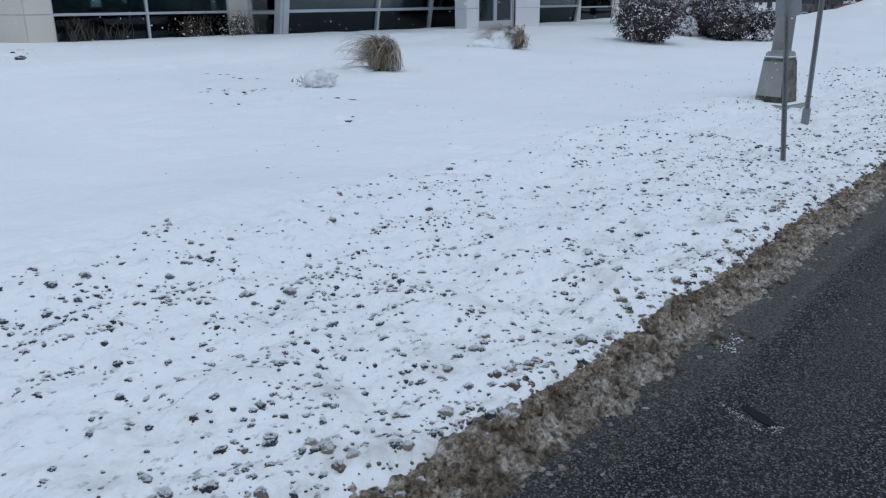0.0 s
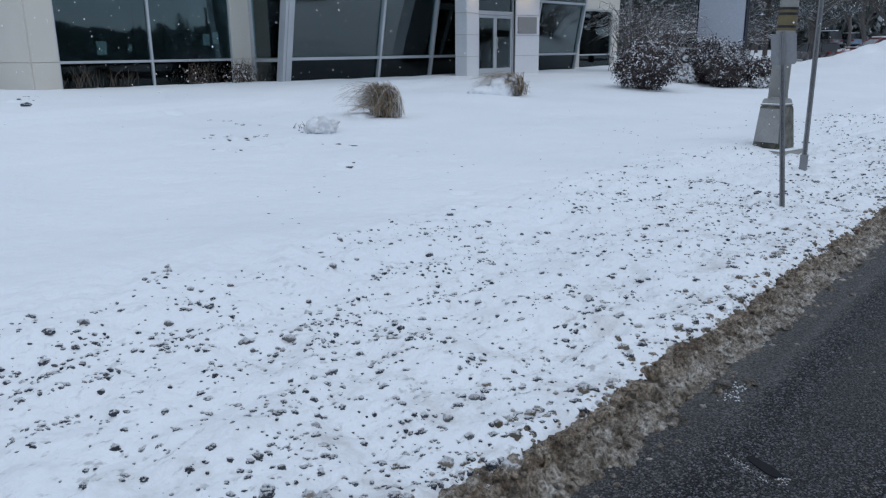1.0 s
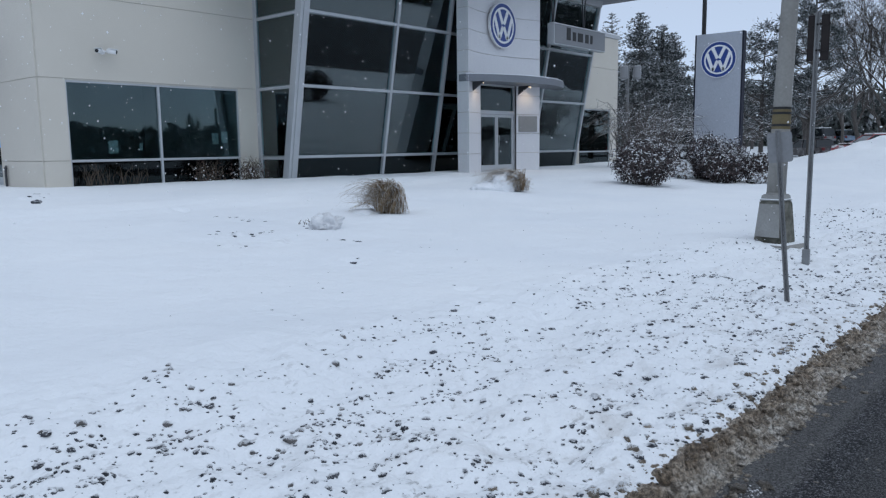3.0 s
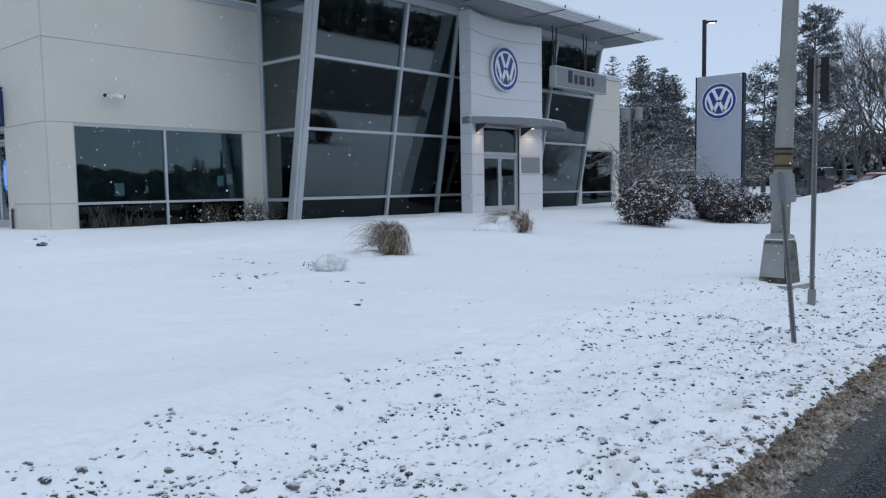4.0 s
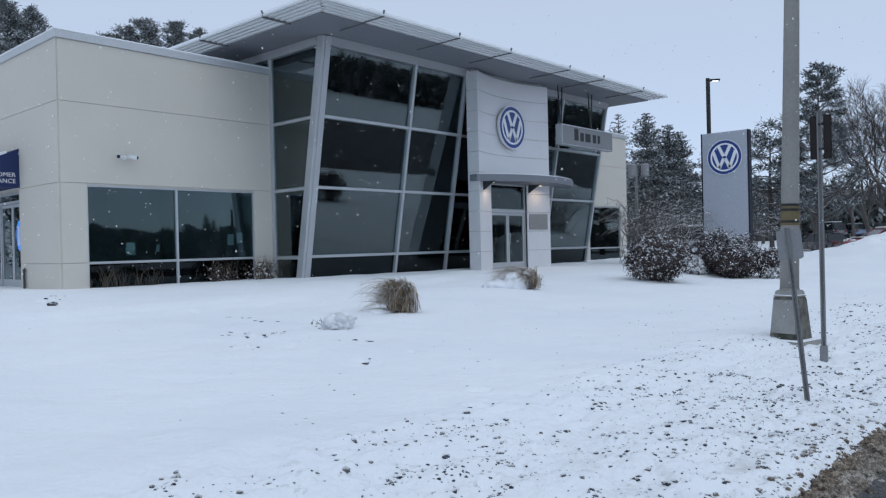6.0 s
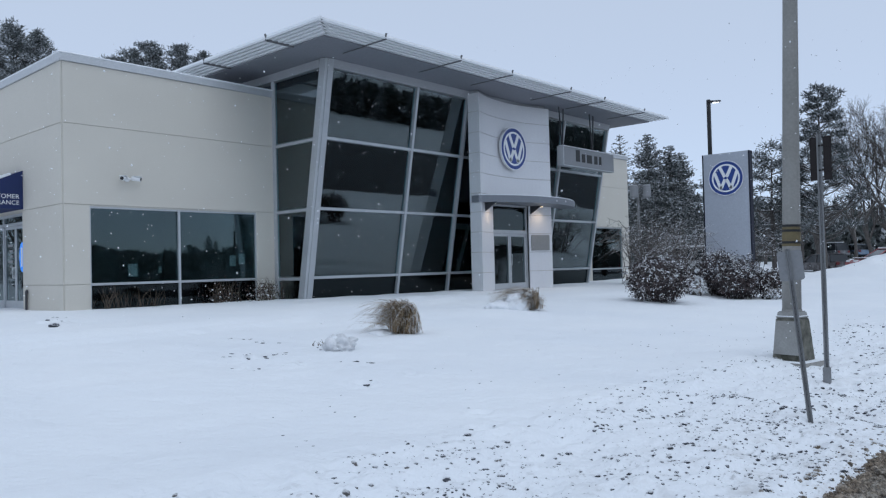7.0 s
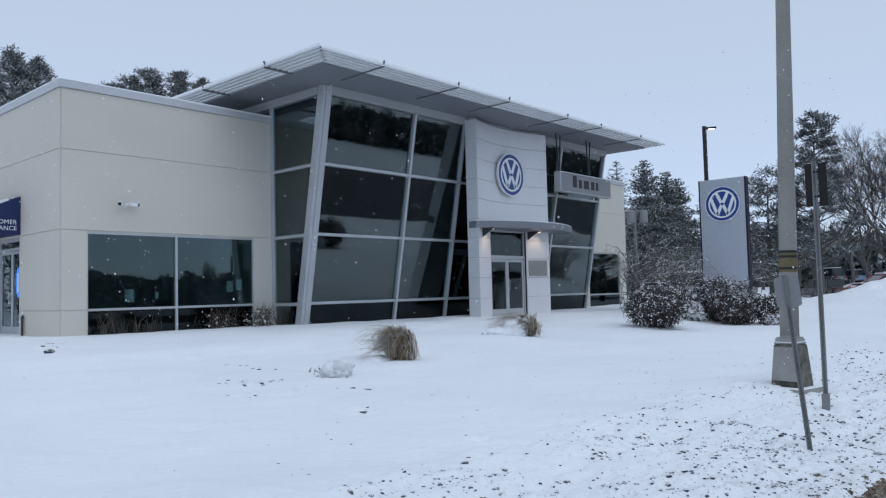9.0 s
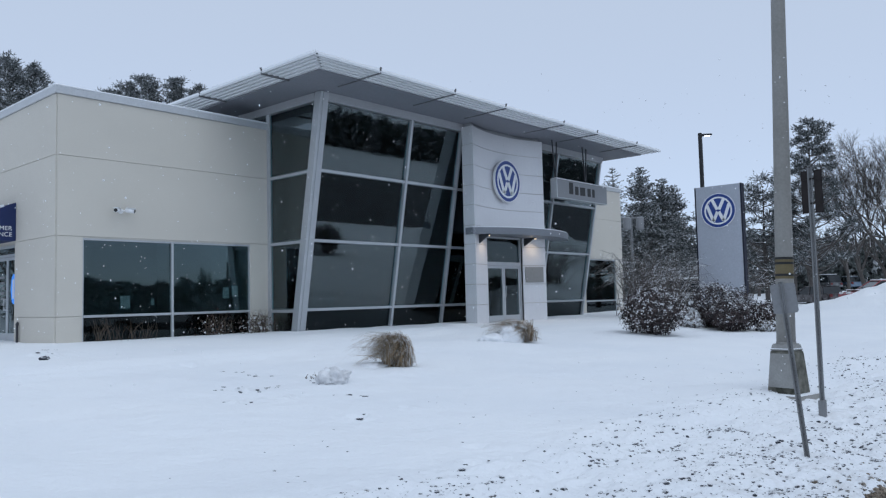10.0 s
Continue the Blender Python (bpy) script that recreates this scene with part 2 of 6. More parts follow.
SNOW, ASPHALT, SLUSH = make_snow(), make_asphalt(), make_slush()
# dirty clod colour, kept bluish so that it also passes for shade in hollows
SHADED_CLOD = make_clod("shaded_clod", [(0.0, (0.034, 0.039, 0.050)), (0.5, (0.066, 0.073, 0.090)), (0.88, (0.105, 0.112, 0.130)), (1.0, (0.22, 0.20, 0.185))])
PALESLUSH = make_clod("pale_slush", [(0.0, (0.14, 0.115, 0.085)), (0.5, (0.26, 0.22, 0.175)), (1.0, (0.44, 0.39, 0.33))])
STUCCO = worn("cream_stucco", (0.605, 0.572, 0.508), (0.545, 0.515, 0.458), 0.85, 0.0, 0.5, 60.0, 0.25, 0.004)
BACKING = worn("joint_sealant", (0.54, 0.515, 0.465), (0.47, 0.45, 0.41), 0.8)
COPING = worn("pale_metal_coping", (0.54, 0.555, 0.575), (0.46, 0.475, 0.49), 0.45, 0.2, 0.8, 30.0, 0.05)
ALU = worn("grey_aluminium", (0.50, 0.52, 0.54), (0.40, 0.42, 0.44), 0.42, 0.35, 1.2, 40.0, 0.06)
BEAM = worn("painted_steel_band", (0.40, 0.41, 0.43), (0.34, 0.35, 0.37), 0.5, 0.1, 0.8, 30.0, 0.05)
PORTAL = worn("white_metal_panel", (0.72, 0.72, 0.735), (0.66, 0.66, 0.68), 0.38, 0.1, 0.6, 20.0, 0.04)
SOFFIT = worn("grey_soffit", (0.205, 0.212, 0.242), (0.165, 0.172, 0.195), 0.6, 0.0, 0.5, 18.0, 0.05)
LOUVRE = worn("silver_louvre", (0.68, 0.70, 0.72), (0.58, 0.60, 0.62), 0.45, 0.15, 1.0, 30.0, 0.05)
DARK = worn("dark_bracket", (0.05, 0.052, 0.058), (0.03, 0.03, 0.034), 0.5)
GLASS = make_glass("tinted_glass", (0.62, 0.82, 0.83), 2.1)
WINGLASS = make_glass("wing_window_glass", (0.52, 0.63, 0.64), 1.66)
PALEGLASS = make_glass("pale_window_glass", (0.82, 0.90, 0.90), 1.80)
SHOWGLASS = make_glass("pale_green_glass", (0.80, 0.95, 0.94), 2.2)
# darker, less reflective glass for the bottom rows of panes
LOWGLASS = make_glass("dark_low_glass", (0.10, 0.13, 0.14), 1.40)
CLEAR = make_glass("door_glass", (0.48, 0.52, 0.54))
INSIDE = worn("dim_interior", (0.50, 0.53, 0.52), (0.36, 0.39, 0.39), 0.8)
INFLOOR = worn("showroom_tile", (0.36, 0.37, 0.36), (0.28, 0.29, 0.28), 0.3)
BLUE = worn("sign_blue", (0.013, 0.046, 0.24), (0.010, 0.038, 0.20), 0.35, 0.0, 2.0, 30.0, 0.03)
AWNING = worn("navy_canvas", (0.010, 0.024, 0.105), (0.008, 0.019, 0.085), 0.75, 0.0, 1.5, 120.0, 0.2)
WHITE = worn("white_paint", (0.80, 0.81, 0.82), (0.75, 0.76, 0.77), 0.4, 0.0, 1.5, 30.0, 0.03)
SIGNGREY = worn("sign_grey", (0.25, 0.258, 0.27), (0.215, 0.222, 0.235), 0.6, 0.0, 0.9, 30.0, 0.04)
CANOPY = worn("slate_metal", (0.20, 0.215, 0.24), (0.17, 0.18, 0.205), 0.45, 0.2, 0.8, 30.0, 0.05)
TOTEM = worn("totem_grey", (0.42, 0.445, 0.50), (0.38, 0.405, 0.455), 0.35, 0.25, 0.7, 25.0, 0.03)
NAVY = worn("dark_blue_edge", (0.010, 0.013, 0.028), (0.008, 0.010, 0.02), 0.85)
BLACK = worn("black_paint", (0.012, 0.012, 0.013), (0.008, 0.008, 0.009), 0.5)
POLE = worn("grey_steel_pole", (0.30, 0.295, 0.28), (0.22, 0.215, 0.20), 0.6, 0.2, 1.5, 30.0, 0.12)
BASE = worn("painted_cast_base", (0.34, 0.345, 0.335), (0.20, 0.195, 0.185), 0.65, 0.1, 3.0, 40.0, 0.2)
GALV = worn("galvanised_post", (0.26, 0.27, 0.28), (0.15, 0.15, 0.15), 0.5, 0.45, 3.0, 60.0, 0.15)
OCHRE = worn("faded_yellow_band", (0.16, 0.125, 0.055), (0.10, 0.08, 0.04), 0.6, 0.0, 6.0, 60.0, 0.1)
BROWN = worn("dark_sign_back", (0.022, 0.017, 0.017), (0.015, 0.012, 0.012), 0.9)
CONCRETE = worn("concrete", (0.34, 0.33, 0.31), (0.25, 0.245, 0.23), 0.85, 0.0, 2.0, 40.0, 0.3)
RUST = worn("stained_cover", (0.17, 0.165, 0.14), (0.035, 0.036, 0.025), 0.75, 0.1, 7.0, 40.0, 0.2, 0.004, 0.16)


# ---- mesh helpers ----
def finish(name, bm, mat, smooth=False):
    bmesh.ops.recalc_face_normals(bm, faces=bm.faces)
    me = bpy.data.meshes.new(name)
    bm.to_mesh(me)
    bm.free()
    me.materials.append(mat)
    if smooth:
        me.shade_smooth()
    return me


def part(name, bm, mat, parent=None, label="", smooth=False):
    """Links a bmesh as one mesh object under a thing or a part."""
    ob = new(name, finish(name, bm, mat, smooth))
    if parent is not None:
        ob.parent = parent
        if parent.parent is None:
            ob.matrix_parent_inverse = Matrix.Translation(-Vector(parent.location))
    if label:
        tagged(ob, label)
    return ob


def thing(name, at, label, category, group="", kind=""):
    ob = new(name)
    ob.location = at
    ob.empty_display_size = 0.2
    return tagged(ob, label, category, group, kind)


def box(a, b, bevel=0.0, bm=None):
    bm = bm or bmesh.new()
    m = Matrix.Translation([(p + q) / 2 for p, q in zip(a, b)]) @ Matrix.Diagonal([abs(q - p) for p, q in zip(a, b)] + [1])
    r = bmesh.ops.create_cube(bm, size=1, matrix=m)
    if bevel:
        es = list({e for v in r["verts"] for e in v.link_edges})
        bmesh.ops.bevel(bm, geom=es, offset=bevel, segments=1, affect="EDGES")
    return bm


def beam(p, q, w, h, bm=None, up=(0, 0, 1), bevel=0.0):
    """A bar of w by h section from p to q."""
    bm = bm or bmesh.new()
    p, q = Vector(p), Vector(q)
    d = (q - p)
    z = d.normalized()
    x = z.cross(Vector(up))
    x = x.normalized() if x.length > 1e-4 else Vector((1, 0, 0))
    y = x.cross(z)
    m = Matrix((x, y, z)).transposed().to_4x4()
    m.translation = (p + q) / 2
    r = bmesh.ops.create_cube(bm, size=1, matrix=m @ Matrix.Diagonal((w, h, d.length, 1)))
    if bevel:
        es = list({e for v in r["verts"] for e in v.link_edges})
        bmesh.ops.bevel(bm, geom=es, offset=bevel, segments=1, affect="EDGES")
    return bm


def prism(pts, way, bm=None):
    """The outline pts (3D, in one plane) pushed along way."""
    bm = bm or bmesh.new()
    f = bm.faces.new([bm.verts.new(p) for p in pts])
    g = bmesh.ops.extrude_face_region(bm, geom=[f])
    bmesh.ops.translate(bm, vec=way, verts=[v for v in g["geom"] if isinstance(v, bmesh.types.BMVert)])
    return bm


def tube(points, radii, sides=10, bm=None, cap=True):
    bm = bm or bmesh.new()
    pts = [Vector(p) for p in points]
    rings = []
    for i, p in enumerate(pts):
        d = (pts[min(i + 1, len(pts) - 1)] - pts[max(i - 1, 0)]).normalized()
        x = d.cross(Vector((0, 0, 1)))
        x = x.normalized() if x.length > 1e-3 else Vector((1, 0, 0))
        y = d.cross(x)
        r = radii[i] if isinstance(radii, (list, tuple)) else radii
        rings.append([bm.verts.new(p + (x * math.cos(2 * math.pi * k / sides) + y * math.sin(2 * math.pi * k / sides)) * r) for k in range(sides)])
    for a, b in zip(rings, rings[1:]):
        for k in range(sides):
            bm.faces.new((a[k], a[(k + 1) % sides], b[(k + 1) % sides], b[k]))
    if cap:
        bm.faces.new(rings[0]), bm.faces.new(rings[-1])
    return bm


def from_lists(name, verts, faces, mat, smooth=False):
    me = bpy.data.meshes.new(name)
    me.from_pydata(verts, [], faces)
    me.materials.append(mat)
    if smooth:
        me.shade_smooth()
    me.update()
    return me


# ---- ground: one sheet of snow to the horizon, dipping under the road ----
ROAD_EDGE, ROAD_FAR, ROAD_Z = 1.12, -20.0, -0.06
# footprints and trodden hollows in the lawn: place, radius, depth
DENTS = ((6.10, 9.37, 0.10, 0.07), (6.32, 9.28, 0.09, 0.07), (5.58, 8.49, 0.09, 0.06), (6.04, 8.33, 0.14, 0.06), (6.15, 8.20, 0.08, 0.06), (7.10, 12.36, 0.16, 0.06), (5.80, 6.48, 0.13, 0.05), (6.60, 6.50, 0.09, 0.04), (5.39, 4.44, 0.12, 0.04), (4.80, 3.96, 0.13, 0.05), (4.24, 3.18, 0.10, 0.04), (6.37, 16.8, 0.20, 0.09), (3.43, 2.05, 0.10, 0.035), (3.29, 1.78, 0.10, 0.035))


def smooth(a, b, v):
    k = min(1.0, max(0.0, (v - a) / (b - a)))
    return k * k * (3 - 2 * k)


def shift(x):
    """The edge of the snow bends away from the road at the near end."""
    return 0.085 * (1 - smooth(1.5, 2.5, x))


def land(x, y):
    """Height of the snow."""
    if y > ROAD_EDGE:
        z = 0.50 * smooth(0.5, 19.0, y) * 0.5 + 0.25 * min(1.0, (y - ROAD_EDGE) / 18.0)
        z += 0.10 * math.exp(-(((x - 1.6) / 1.6) ** 2 + ((y - 4.3) / 1.0) ** 2))
        if x > 30:
            z += 1.95 * smooth(32.0, 42.0, x) * (1 - smooth(47.0, 55.0, x)) * smooth(1.8, 5.0, y) * math.exp(-((y - 5.6) / (4.9 if y > 5.6 else 6.0)) ** 2) * (1 + 0.12 * noise.noise(Vector((x * 0.5, y * 0.5, 9))) + 0.10 * noise.noise(Vector((x * 1.3, y * 1.3, 4))))
        if x > 48:
            z += 0.75 * smooth(62.0, 95.0, x) + 0.12 * math.exp(-(((x - 57.6) / 3.0) ** 2 + ((y - 12.1) / 2.2) ** 2)) - 0.28 * math.exp(-(((x - 60.6) / 3.5) ** 2 + ((y - 17.2) / 2.0) ** 2))
        z += 0.10 * math.exp(-(((x - 12.5) / 4.0) ** 2 + ((y - 11.5) / 1.6) ** 2))
        z += 0.16 * math.exp(-(((x - 24.0) / 6.0) ** 2 + ((y - 11.5) / 2.2) ** 2))
        if 3 < x < 22 and 11 < y < 19:
            # an old shovelled line along the front
            q = y - 13.3 - 0.28 * max(0.0, x - 8.5) + 0.30 * noise.noise(Vector((x * 0.6, 0, 2)))
            z += smooth(3.0, 5.0, x) * (1 - smooth(18.0, 22.0, x)) * (0.08 * math.exp(-((q + 0.55) / 0.32) ** 2) - 0.11 * math.exp(-(q / 0.30) ** 2) + 0.05 * math.exp(-((q - 0.9) / 0.4) ** 2))
        z += smooth(1.2, 1.6, y) * (0.045 * noise.noise(Vector((x * 0.5, y * 0.5, 0.0))) + 0.022 * noise.noise(Vector((x * 1.1, y * 1.5, 1.0))))
        if y < 12:
            z += 0.016 * smooth(1.2, 1.5, y) * noise.noise(Vector((x * 2.4, y * 2.4, 3.0)))
        if y < 5:
            # churned crust beside the road, ending in a low bank
            z += (1 - smooth(3.4, 4.8, y)) * (0.050 * noise.noise(Vector((x * 2.6, y * 3.4, 7.0))) + 0.032 * noise.noise(Vector((x * 6.0, y * 7.5, 2.0))) + 0.020 * abs(noise.noise(Vector((x * 14.0, y * 16.0, 4.0)))) + 0.008 * noise.noise(Vector((x * 31.0, y * 36.0, 6.0))))
            bank = 3.55 + 0.3 * noise.noise(Vector((x * 0.7, 0.0, 8.0)))
            z += 0.055 * smooth(bank - 0.35, bank + 0.05, y) * (1 - smooth(bank + 0.3, bank + 1.3, y))
        if x < 9 and y > 1.5:
            for dx, dy, dr, dd in DENTS:
                q = ((x - dx) ** 2 + (y - dy) ** 2) / (dr * dr)
                if q < 6:
                    z += dd * (0.7 * math.exp(-((q ** 0.5 - 1.25) / 0.35) ** 2) - math.exp(-q * 1.5))
        return z - 0.30 * (1 - smooth(ROAD_EDGE, ROAD_EDGE + 0.34, y - shift(x)))
    if y > ROAD_FAR:
        return -0.30
    return -0.30 + 0.40 * smooth(ROAD_FAR, ROAD_FAR - 1.5, y) + 0.03 * noise.noise(Vector((x * 0.4, y * 0.4, 5.0)))


def steps(marks):
    """Grid lines from marks of (place, spacing up to the next mark)."""
    out = []
    for (a, s), (b, _) in zip(marks, marks[1:]):
        k = max(1, round((b - a) / s))
        out += [a + (b - a) * i / k for i in range(k)]
    return out + [marks[-1][0]]


def verge_spots(count, lo, hi, seed):
    """Thick beside the road, in drifts, and thinning out over the lawn."""
    rng = np.random.default_rng(seed)
    out = []
    while len(out) < count:
        x, y = 0.2 + 16.8 * rng.random() ** 1.25, 1.34 + (rng.exponential(1.0) if rng.random() < 0.55 else 2.6 * rng.random())
        if x > 9 and rng.random() < 0.25:
            continue
        reach = 3.75 if x < 3 else 4.2 + 0.12 * max(0.0, x - 6)
        if y > reach or (x < 0.8 and y > 3.6):
            continue
        drift = noise.noise(Vector((x * 0.9, y * 1.4, 11.0))) + 0.6 * noise.noise(Vector((x * 2.6, y * 3.0, 4.0)))
        if rng.random() > 0.50 + 0.70 * drift:
            continue
        r = lo + (hi - lo) * rng.random() ** 2.6
        out.append((x, y, r, rng.uniform(0.45, 0.85)))
    return out


# clods lie in nests where the plough dropped a lump that broke
NESTS = [(2.04, 2.80), (1.88, 2.84), (1.70, 3.22), (1.98, 3.80), (1.97, 3.46), (2.42, 2.86), (2.58, 2.62), (1.38, 3.36), (1.02, 3.20), (1.08, 3.06)]
nrng = np.random.default_rng(41)
NESTS += [(0.9 + 7 * nrng.random() ** 1.3, 1.5 + 2.1 * nrng.random()) for _ in range(70)]
nest_spots = []
for nx, ny in NESTS:
    wide = nrng.uniform(0.02, 0.055)
    for _ in range(int(nrng.integers(7, 24))):
        nest_spots.append((nx + nrng.normal(0, wide * 1.5), ny + nrng.normal(0, wide * 0.8), 0.006 + 0.013 * nrng.random() ** 2, nrng.uniform(0.5, 0.9)))
CLOD_SPOTS = verge_spots(4300, 0.005, 0.022, 3)


def bank_up(heights, xs, ys):
    """Snow drifted against each clod of the verge."""
    xa, ya = np.array(xs), np.array(ys)
    for x, y, r, h in CLOD_SPOTS + nest_spots:
        if r < 0.009 or x > 7:
            continue
        i0, i1 = np.searchsorted(xa, (x - 3 * r, x + 3 * r))
        j0, j1 = np.searchsorted(ya, (y - 3 * r, y + 3 * r))
        q = ((xa[None, i0:i1] - x - 0.4 * r) ** 2 + (ya[j0:j1, None] - y - 0.4 * r) ** 2) / (1.3 * r) ** 2
        heights[j0:j1, i0:i1] += 0.5 * r * h * np.exp(-q)


def make_ground():
    far = [40 + 1.0 * 1.42 ** k for k in range(1, 23)]
    xs = [-v + 26 for v in reversed(far)] + steps([(-14, 1.0), (0, 0.1), (0.6, 0.02), (4.6, 0.035), (7.4, 0.06), (11, 0.12), (14, 0.3), (40, 1.0)]) + far
    ys = [-v + 6 for v in reversed(far)] + steps([(-34, 1.0), (-22, 0.4), (-19.6, 2.0), (1.0, 0.02), (4.0, 0.05), (6.6, 0.07), (9.6, 0.12), (17.0, 0.3), (24, 1.0), (40, 1.0)]) + far
    heights = np.array([[land(x, y) for x in xs] for y in ys])
    bank_up(heights, xs, ys)
    verts = [(x, y, heights[j, i]) for j, y in enumerate(ys) for i, x in enumerate(xs)]
    w = len(xs)
    faces = [(j * w + i, j * w + i + 1, (j + 1) * w + i + 1, (j + 1) * w + i) for j in range(len(ys) - 1) for i in range(w - 1)]
    ob = new("ground", from_lists("ground", verts, faces, SNOW, True))
    return tagged(ob, "snow-covered lawn rising gently from the road", "ground", kind="structure")


def make_road():
    bm = box((-400, ROAD_FAR - 0.3, -0.25), (400, ROAD_EDGE + 0.06, ROAD_Z))
    ob = part("road", bm, ASPHALT)
    return tagged(ob, "wet dark asphalt road with thin slush", "road", kind="structure")


def ridge_z(x, y):
    """Height of the lumpy ridge of slush along the road's edge."""
    mid = 1.285 + shift(x) + 0.06 * noise.noise(Vector((x * 1.1, 0, 0))) + 0.05 * noise.noise(Vector((x * 3.7, 2, 0))) + 0.03 * noise.noise(Vector((x * 11, 5, 0)))
    k = y - mid
    env = math.exp(-(k / (0.125 if k < 0 else 0.11)) ** 2)
    p = Vector((x, y, 0))

    def lumps(f):
        q = p * f
        q += Vector((noise.noise(q * 0.7), noise.noise(q * 0.7 + Vector((5, 2, 0))), 0)) * 0.35
        return max(0.0, 1 - (noise.voronoi(q)[0][0] / 0.62) ** 2) ** 0.5

    heap = smooth(-0.25, 0.35, noise.noise(Vector((x * 2.3, y * 3.0, 6.0))))
    lump = 0.044 * heap * lumps(9.0) + 0.030 * lumps(21.0) + 0.020 * lumps(44.0) + 0.020 * abs(noise.noise(p * 27)) + 0.016 * noise.noise(p * 62)
    z = ROAD_Z - 0.030 + 0.034 * env + (0.16 + 0.95 * env) * lump
    if k > 0:
        z += 0.045 * smooth(0.0, 0.12, k) - 0.12 * smooth(0.12, 0.32, k)
    if k < -0.16:
        z -= 0.035 * smooth(0.16, 0.34, -k)
    return z


def make_slush_ridge():
    """The lumpy brown ridge that the plough and the wheels leave along the edge."""
    xs, ys = steps([(-12, 0.2), (0.8, 0.012), (4.6, 0.022), (9, 0.06), (16, 0.25), (60, 2.0)]), steps([(0.72, 0.012), (1.66, 0.1)])
    verts = [(x, y, ridge_z(x, y)) for y in ys for x in xs]
    w = len(xs)
    faces = [(j * w + i, j * w + i + 1, (j + 1) * w + i + 1, (j + 1) * w + i) for j in range(len(ys) - 1) for i in range(w - 1)]
    ob = new("slush_ridge", from_lists("slush_ridge", verts, faces, SLUSH, True))
    return tagged(ob, "lumpy brown slush ridge along the road edge", "slush", kind="stuff")


make_ground()
make_road()
make_slush_ridge()

# ---- the showroom ----
GZ = 0.30                       # foot of the walls, under the snow
YB = 21.0                       # front face of the two wings
X0, X1, X2, X3 = 8.21, 14.98, 32.1, 39.05
ROW = [GZ, 1.19, 3.36, 5.54, 7.20]
TOP = 7.40


def glass_y(z):
    """The leaning glass front."""
    return 19.584 - 0.1806 * z


building = thing("showroom", (22, 24, GZ), "cream and glass car showroom with a leaning glass front", "building")


def make_wing(x0, x1, win, side_x, side_y1, side_gap=None):
    """A stucco wing: panels with open joints on a backing wall, one wide window, a metal coping."""
    w0, w1, wz0, wz1 = win
    bm = bmesh.new()
    for a, b in (((x0 + 0.03, YB + 0.03, GZ), (w0, YB + 0.3, wz1)), ((w1, YB + 0.03, GZ), (x1 - 0.03, YB + 0.3, wz1)), ((x0 + 0.03, YB + 0.03, wz1), (x1 - 0.03, YB + 0.3, TOP - 0.1))):
        box(a, b, bm=bm)
    if side_gap:
        sx = (side_x + 0.03, side_x + 0.3) if side_x < 20 else (side_x - 0.3, side_x - 0.03)
        box((sx[0], YB + 0.3, GZ), (sx[1], side_gap[0], TOP - 0.1), bm=bm)
        box((sx[0], side_gap[1], GZ), (sx[1], side_y1, TOP - 0.1), bm=bm)
        box((sx[0], side_gap[0], side_gap[2]), (sx[1], side_gap[1], TOP - 0.1), bm=bm)
    else:
        sx = (side_x - 0.3, side_x - 0.03)
        box((sx[0], YB + 0.3, GZ), (sx[1], side_y1, TOP - 0.1), bm=bm)

    wall = part("wall", bm, BACKING, building, "cream stucco wing wall")
    g = 0.006
    for z0, z1 in zip(ROW, ROW[1:]):
        spans = [(x0, x1)] if z0 > wz1 - 0.2 else [(x0, w0), (w1, x1)]
        for a, b in spans:
            part("wall_panel", box((a + (0.038 if a == X0 else 0.0), YB, z0 + g), (b, YB + 0.03, min(z1, TOP) - g), 0.004), STUCCO, wall)
        ys = [YB + 0.03, side_gap[0]] if side_gap and z0 < side_gap[2] - 0.2 else [YB + 0.03, side_y1]
        f0, f1 = (side_x, side_x + 0.03) if side_x < 20 else (side_x - 0.03, side_x)
        part("wall_panel", box((f0, ys[0], z0 + g), (f1, ys[1], z1 - g), 0.004), STUCCO, wall)
        if side_gap and z0 < side_gap[2] - 0.2:
            part("wall_panel", box((f0, side_gap[1], z0 + g), (f1, side_y1, z1 - g), 0.004), STUCCO, wall)
    cp = bmesh.new()
    box((x0 - 0.05, YB - 0.05, TOP - 0.20), (x1 + (0.05 if x1 > 20 else 0.0), YB + 0.38, TOP), 0.012, cp)
    s0, s1 = (side_x - 0.05, side_x + 0.38) if side_x < 20 else (side_x - 0.38, side_x + 0.05)
    box((s0, YB + 0.38, TOP - 0.20), (s1, side_y1, TOP), 0.012, cp)
    part("coping", cp, COPING, wall, "pale metal coping")
    cap = bmesh.new()
    box((x0 - 0.06, YB - 0.06, TOP), (x1, YB + 0.36, TOP + 0.05), 0.02, cap)
    box((s0 - 0.01, YB + 0.36, TOP), (s1, side_y1, TOP + 0.05), 0.02, cap)
    part("snow_cap", cap, SNOW, wall, "thin snow on the coping")
    return wall


